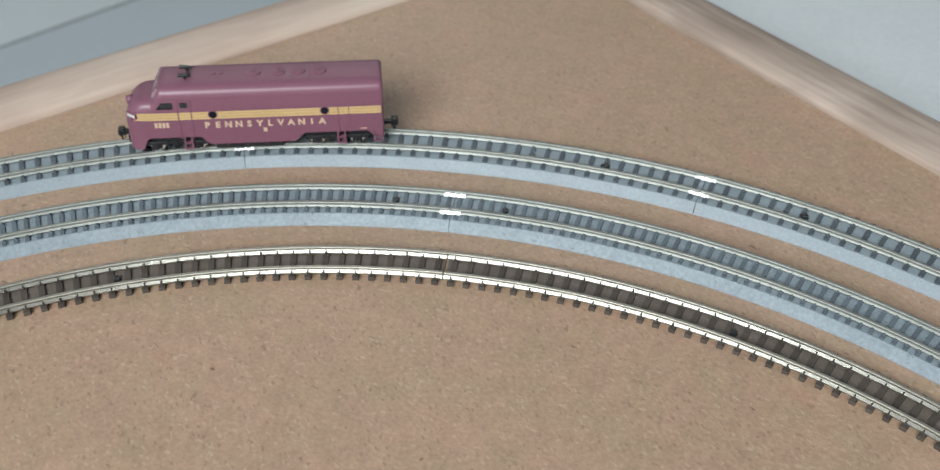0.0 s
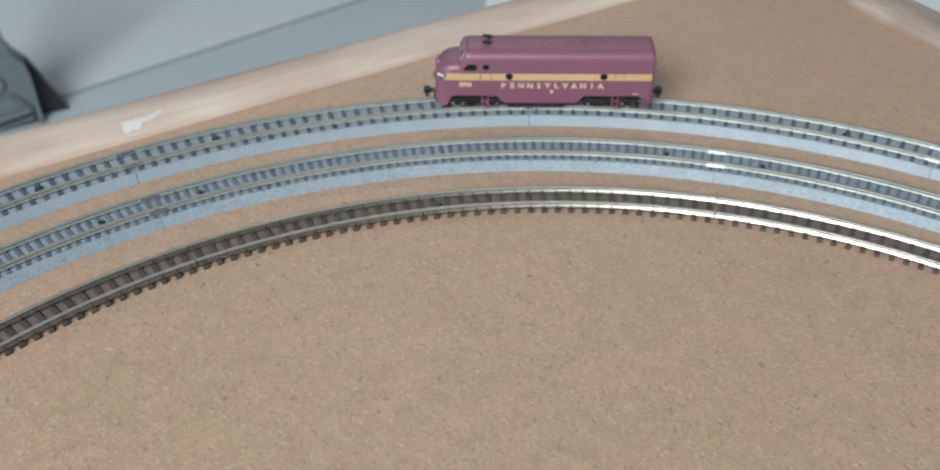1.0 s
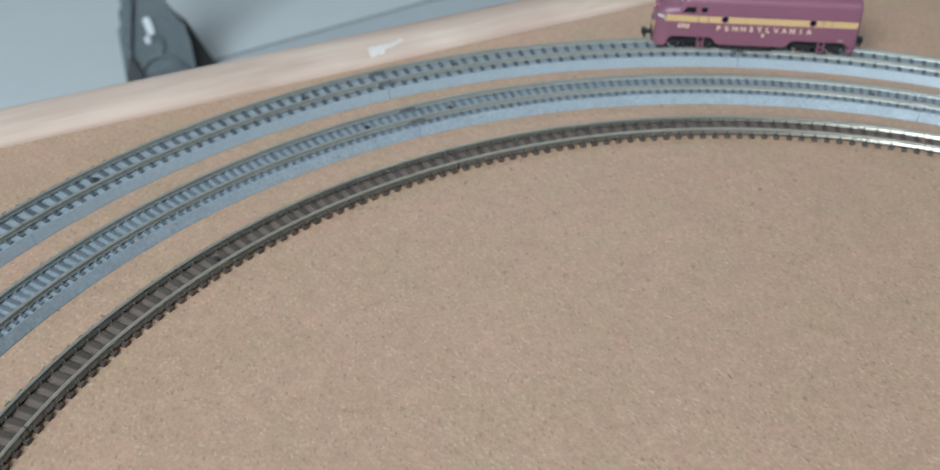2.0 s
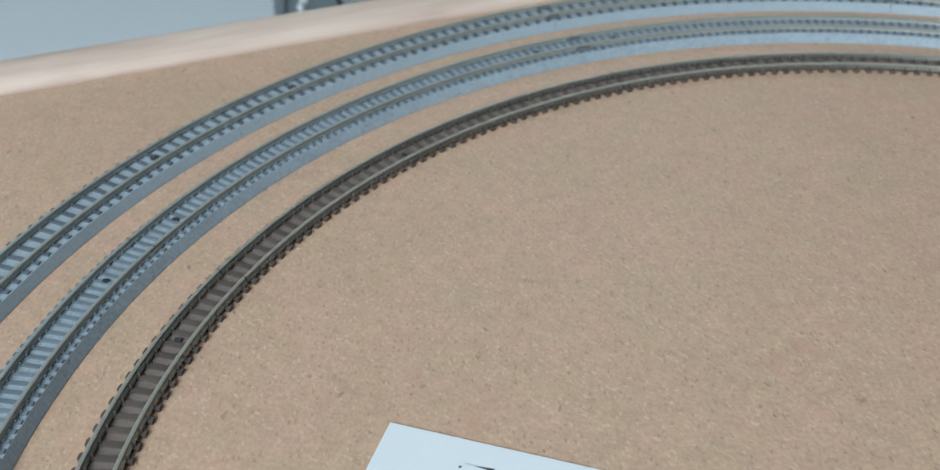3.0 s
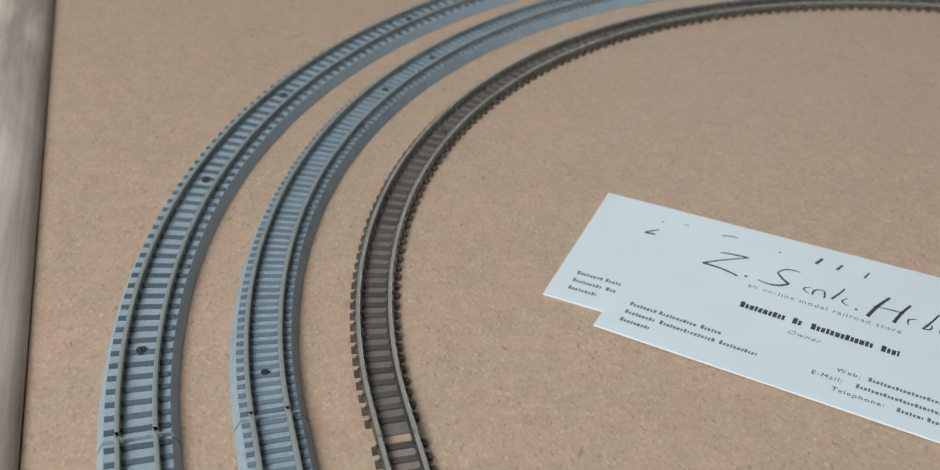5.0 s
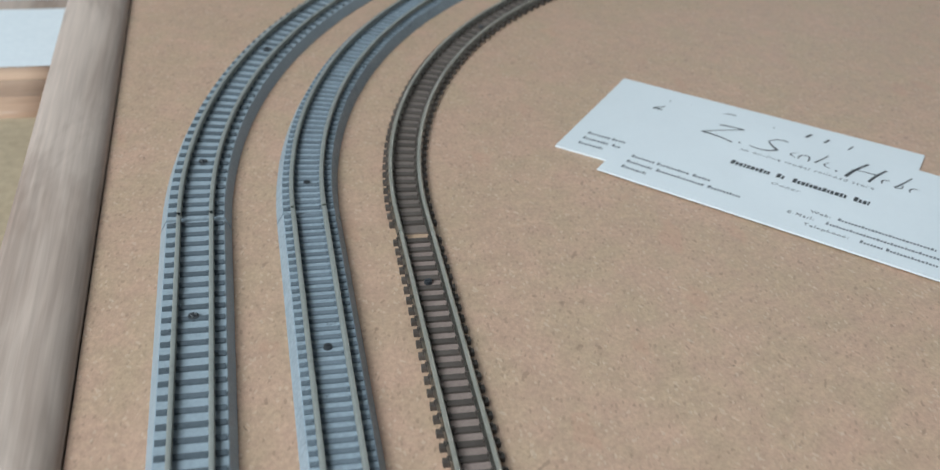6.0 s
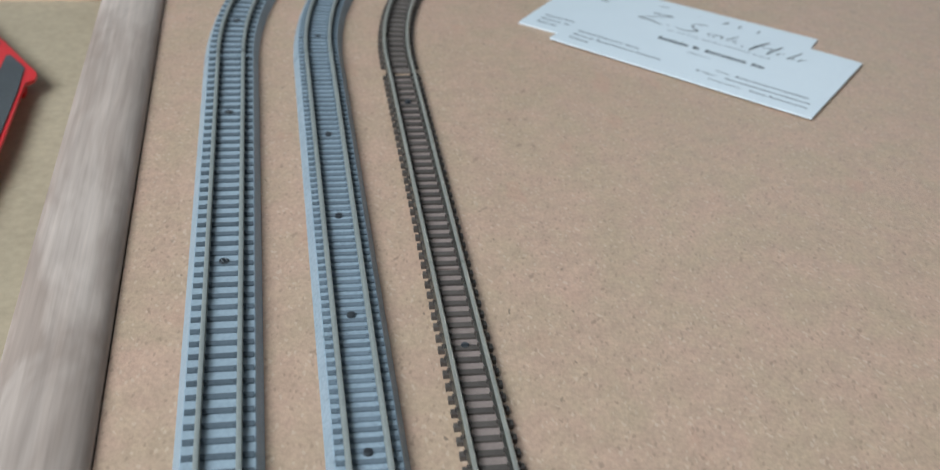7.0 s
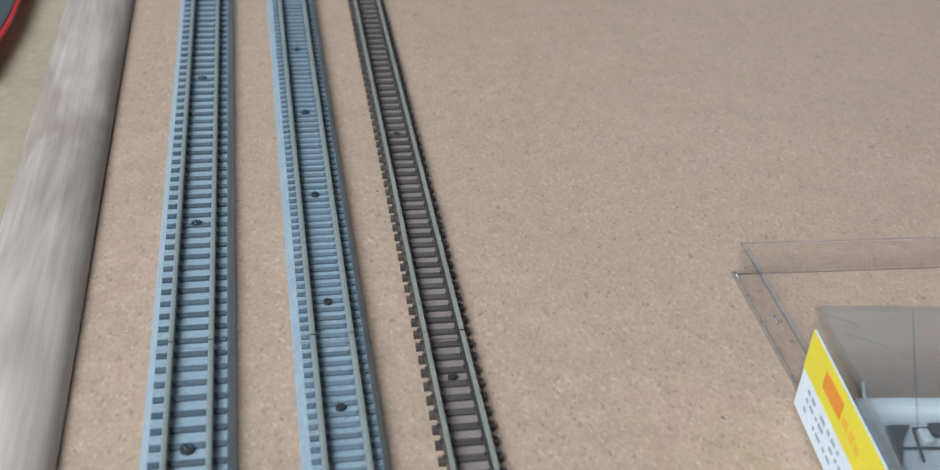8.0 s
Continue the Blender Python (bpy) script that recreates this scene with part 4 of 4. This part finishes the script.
# ---- what lies beside the board ----
side = thing("side_panel", -560, -200, -36, 0, "beige panel edged with varnished pine beside the board", "panel")
side_at = lambda bm: (bmesh.ops.translate(bm, vec=(560, 200, 36), verts=bm.verts), bm)[1]
part("panel", side_at(box(-900, -277.2, -640, 104, -36, -20)), BEIGE, side)
strip = [(-900 + 10 * i, 104.2, 0.0, 1.0) for i in range(63)]
part("edge_strip", side_at(sweep(strip, [(0, -36), (0, -18.6), (0.8, -17.8), (4.6, -17.0), (6.4, -16.4), (8.6, -16.2), (9.6, -17.0), (10.6, -17.2), (20.4, -16.8), (21.6, -17.2), (22.4, -16.4), (25.5, -15.6), (28.6, -15.9), (30.0, -17.0), (30.0, -36)])), WOOD_ORANGE, side, "glossy orange pine edging", True)
white = thing("laminate_shelf", -560, 160, -36.1, 0, "plain white laminate shelf beside the board", "shelf")
part("sheet", (lambda bm: (bmesh.ops.translate(bm, vec=(560, -160, 36.1), verts=bm.verts), bm)[1])(box(-900, -277.4, 134.6, 191, -36.1, -19, 0.6)), WHITE_PANEL, white)

east = thing("white_side_table", 480, -100, -205, 0, "plain white laminate side table next to the board", "table")
part("top", (lambda bm: (bmesh.ops.translate(bm, vec=(-480, 100, 205), verts=bm.verts), bm)[1])(box(288, 760, -640, 520, -50, -28, 0.8)), WHITE_PANEL, east)
part("carcass", (lambda bm: (bmesh.ops.translate(bm, vec=(-480, 100, 205), verts=bm.verts), bm)[1])(box(296, 752, -632, 512, -205, -50.1)), WHITE_PANEL, east)


def red_case():
    case = thing("red_case", -340, 20, -20, 0, "red plastic case with dark grey rubber pads", "case")
    shift = lambda bm: (bmesh.ops.translate(bm, vec=(340, -20, 20), verts=bm.verts), bm)[1]
    rim = [(-294.2, 26.8), (-294.6, 23.6), (-296.9, 20.8), (-297.2, -22.0), (-300.5, -62.0), (-400, -62), (-400, 205), (-388, 196), (-295.0, 29.2)]
    grow = lambda d: [(x + (d if x > -350 else 0), y) for x, y in rim]
    part("shell", shift(prism(grow(-3.6), -20.0, -15.2)), RED, case)
    part("top_rim", shift(prism(rim, -15.2, -13.9)), RED, case, "red overhanging rim")
    for pts in ([(-298.6, 31.2), (-299.4, 33.0), (-304.4, 41.2), (-305.6, 40.6), (-306.0, 20.0), (-308.5, -52.0), (-300.9, -52.0), (-298.4, -20.0), (-298.0, 14.0)],
                [(-309.2, 50.0), (-310.4, 54.0), (-321.0, 73.0), (-324.0, 73.0), (-327.0, 54.0), (-332.0, -30.0), (-315.0, -30.0)]):
        part("pad", shift(prism(pts, -13.9, -13.4)), PAD, case, "dark grey rubber pad")
    return case


red_case()


def slab(points, front, back, lean=0.16):
    """An upright plate from (across, up) points, leaning back; front and back are its two depths."""
    bm = bmesh.new()
    add_slab(bm, points, front, back, lean)
    return bm


def add_slab(bm, points, front, back, lean=0.16):
    a, b = [bm.verts.new((x, front + lean * z, z)) for x, z in points], [bm.verts.new((x, back + lean * z, z)) for x, z in points]
    bm.faces.new(a)
    bm.faces.new(b[::-1])
    n = len(points)
    for i in range(n):
        bm.faces.new((a[i], a[(i + 1) % n], b[(i + 1) % n], b[i]))


def stand():
    """A flared plastic foot of something that stands on the floor behind the board."""
    ob = thing("plastic_stand", 17.0, 655.0, -205.0, -8, "dark grey plastic stand foot with slotted web", "stand")
    web = [(-21.5, 0), (-21.0, 27), (-14.6, 60), (-12.0, 90), (-8, 150), (2, 150), (3.0, 73), (8.2, 51), (14.0, 42), (17.0, 10), (17.4, 0)]
    body = part("foot", slab(web, -7, 4), STAND, ob)
    # side flanges stand proud of the web, notched along the left one
    left = [(-27.3, 0), (-26.8, 18), (-26.8, 37), (-24.6, 40), (-24.2, 50), (-22.4, 52), (-21.6, 62), (-20.2, 64), (-19.2, 76), (-13, 150), (-9, 150), (-13.6, 76), (-15.4, 60), (-22.2, 28), (-21.0, 14), (-22.0, 0)]
    part("flange", slab(left, -12, 5), STAND, body, "notched side flange")
    right = [(17.2, 0), (16.4, 18), (11.4, 40), (7.0, 52), (2.4, 73), (1.0, 150), (4.6, 150), (4.4, 73), (8.8, 52), (13.0, 45.5), (17.0, 41.5), (19.0, 30), (20.2, 0)]
    part("flange", slab(right, -12, 5), STAND, body, "side flange")
    # sunken base pocket under an arch, with two cross bars
    arch = bmesh.new()
    for i in range(14):
        p = []
        for k in (i, i + 1):
            a = math.pi * (0.04 + 0.92 * k / 14)
            x, z = -3.0 - 15.0 * math.cos(a), 8.5 + 14.0 * math.sin(a)
            p.append((x, -8.6 + 0.16 * z, z))
        add_rod(arch, *p, 1.5, None, 8)
    part("arch", arch, STAND, body, "rounded arch over the base", True)
    bar = bmesh.new()
    for z, h in ((8.2, 3.4), (3.4, 1.8)):
        add_box(bar, -12.5, 15.5, -14.5 + 0.16 * z, -6 + 0.16 * z, z, z + h, 0.9, Matrix.Translation((1, 0, z)) @ Matrix.Rotation(radians(-9), 4, "Y") @ Matrix.Translation((-1, 0, -z)))
    part("cross_bar", bar, STAND, body)
    # dark plate added where the foot's lower left lies in shade
    part("shade_plate", slab([(-27.5, 0), (-26.6, 14), (-22.5, 27), (-19.0, 21), (-14.5, 8), (-13.5, 0)], -12.8, -11.8), PAD, body, "dark plate in place of shade low on the foot")
    hook = bmesh.new()
    last = None
    for i in range(9):
        a = radians(100 - 190 * i / 8)
        here = (-5.0 + 6.0 * math.cos(a), -8.6 + 0.16 * 31, 29.5 + 6.4 * math.sin(a))
        if last:
            add_rod(hook, last, here, 1.3, None, 8)
        last = here
    part("hook", hook, STAND, body, "moulded curl below the slot", True)
    slot = bmesh.new()
    tilt = Matrix.Rotation(radians(-9), 4, "X") @ Matrix.Rotation(radians(-12), 4, "Y")
    add_box(slot, -2.6, 2.6, -1.4, 0.6, -6.2, 6.2, 2.0, Matrix.Translation((-6.6, -7.6 + 0.16 * 43, 43.4)) @ tilt)
    add_box(slot, -1.9, 1.9, -1.0, 0.6, -2.8, 2.8, 1.2, Matrix.Translation((-8.6, -7.6 + 0.16 * 34, 34.0)) @ tilt)
    part("slot", slot, WHITE_PANEL, body, "pale slot through the web")
    part("side_web", slab([(17.0, 41.0), (19.0, 39.5), (38, 0), (18.5, 0)], 1, 7, 0.1), BLACK, body, "dark side web of the foot")
    for x, z, r in ((-10.2, 73.5, 2.6), (-2.6, 72.6, 2.0)):
        part("stud", rod((x, -13.0 + 0.16 * z, z), (x, -6.5 + 0.16 * z, z), r, None, 14), WHITE_PANEL, body, "pale round stud")
    return ob


stand()

# ---- the low chest that carries the board ----
chest = thing("low_chest", 0, -190, -205, 0, "plain low wooden chest carrying the railway board", "chest")
part("carcass", (lambda bm: (bmesh.ops.translate(bm, vec=(0, 190, 205), verts=bm.verts), bm)[1])(box(-900, 272, -650, 246, -205, -36.2, 1.0)), WOOD_Y, chest)
part("top", (lambda bm: (bmesh.ops.translate(bm, vec=(0, 190, 205), verts=bm.verts), bm)[1])(box(-276.8, 276, -655, 250, -36.0, -16.1, 1.0)), WOOD_Y, chest)

# ---- floor, walls and ceiling ----
floor = tagged(new("floor", mesh_of("floor", box(-3200, 3200, -3200, 3200, -230, -205), FLOOR)), "smooth pale grey floor", "floor", "", "structure")
# this sheet paints the board's shadow on the floor up to the joint
near = tagged(new("floor_shade", mesh_of("floor_shade", box(-1600, 1500, -1500, 0, -0.5, 0.02), FLOOR_SHADED)), "smooth floor sheet coloured darker for the board's shadow", "floor", "", "structure")
near.matrix_world = pose(0.16, 0.683, FLOOR_Z + 0.0006, 0, 0, 7.6)
seam = tagged(new("trim", mesh_of("trim", box(-1500, 1500, -1.5, 1.5, 0.02, 1.2), JOINT)), "thin dark joint in the floor", "trim", "", "structure")
seam.matrix_world = pose(0.16, 0.683, FLOOR_Z, 0, 0, 7.6)


def wall(name, bm, label, paint=WALL):
    ob = tagged(new(name, mesh_of(name, bm, paint)), label, "wall", "", "structure")
    ob.matrix_world = ROOM
    return ob


def wall_with_opening(x0, x1, y0, y1, top, hole):
    """A wall across x, with an opening (y0, y1, z0, z1) through it."""
    bm = bmesh.new()
    a, b, c, d = hole
    add_box(bm, x0, x1, y0, a, -205, top)
    add_box(bm, x0, x1, b, y1, -205, top)
    add_box(bm, x0, x1, a, b, -205, c)
    add_box(bm, x0, x1, a, b, d, top)
    return bm


wall("wall_west", wall_with_opening(-1600, -1430, -2000, 2000, 2300, (-640, 560, 560, 1700)), "grey wall with a wide window opening")
wall("wall_east", wall_with_opening(1950, 2100, -2000, 2000, 2300, (650, 1650, 1110, 1450)), "grey wall with a high window opening")
# out of view; added pale as a reflector for roof, ties and rails
wall("wall_north", box(-1600, 2100, 2000, 2150, -205, 2300), "unseen pale wall that reflects light onto the layout", BOUNCE_WALL)
wall("wall_south", box(-1600, 2100, -2150, -2000, -205, 2300), "plain grey wall")
ceiling = tagged(new("ceiling", mesh_of("ceiling", box(-1600, 2100, -2150, 2150, 2302, 2400), WALL)), "plain grey ceiling", "ceiling", "", "structure")
ceiling.matrix_world = ROOM
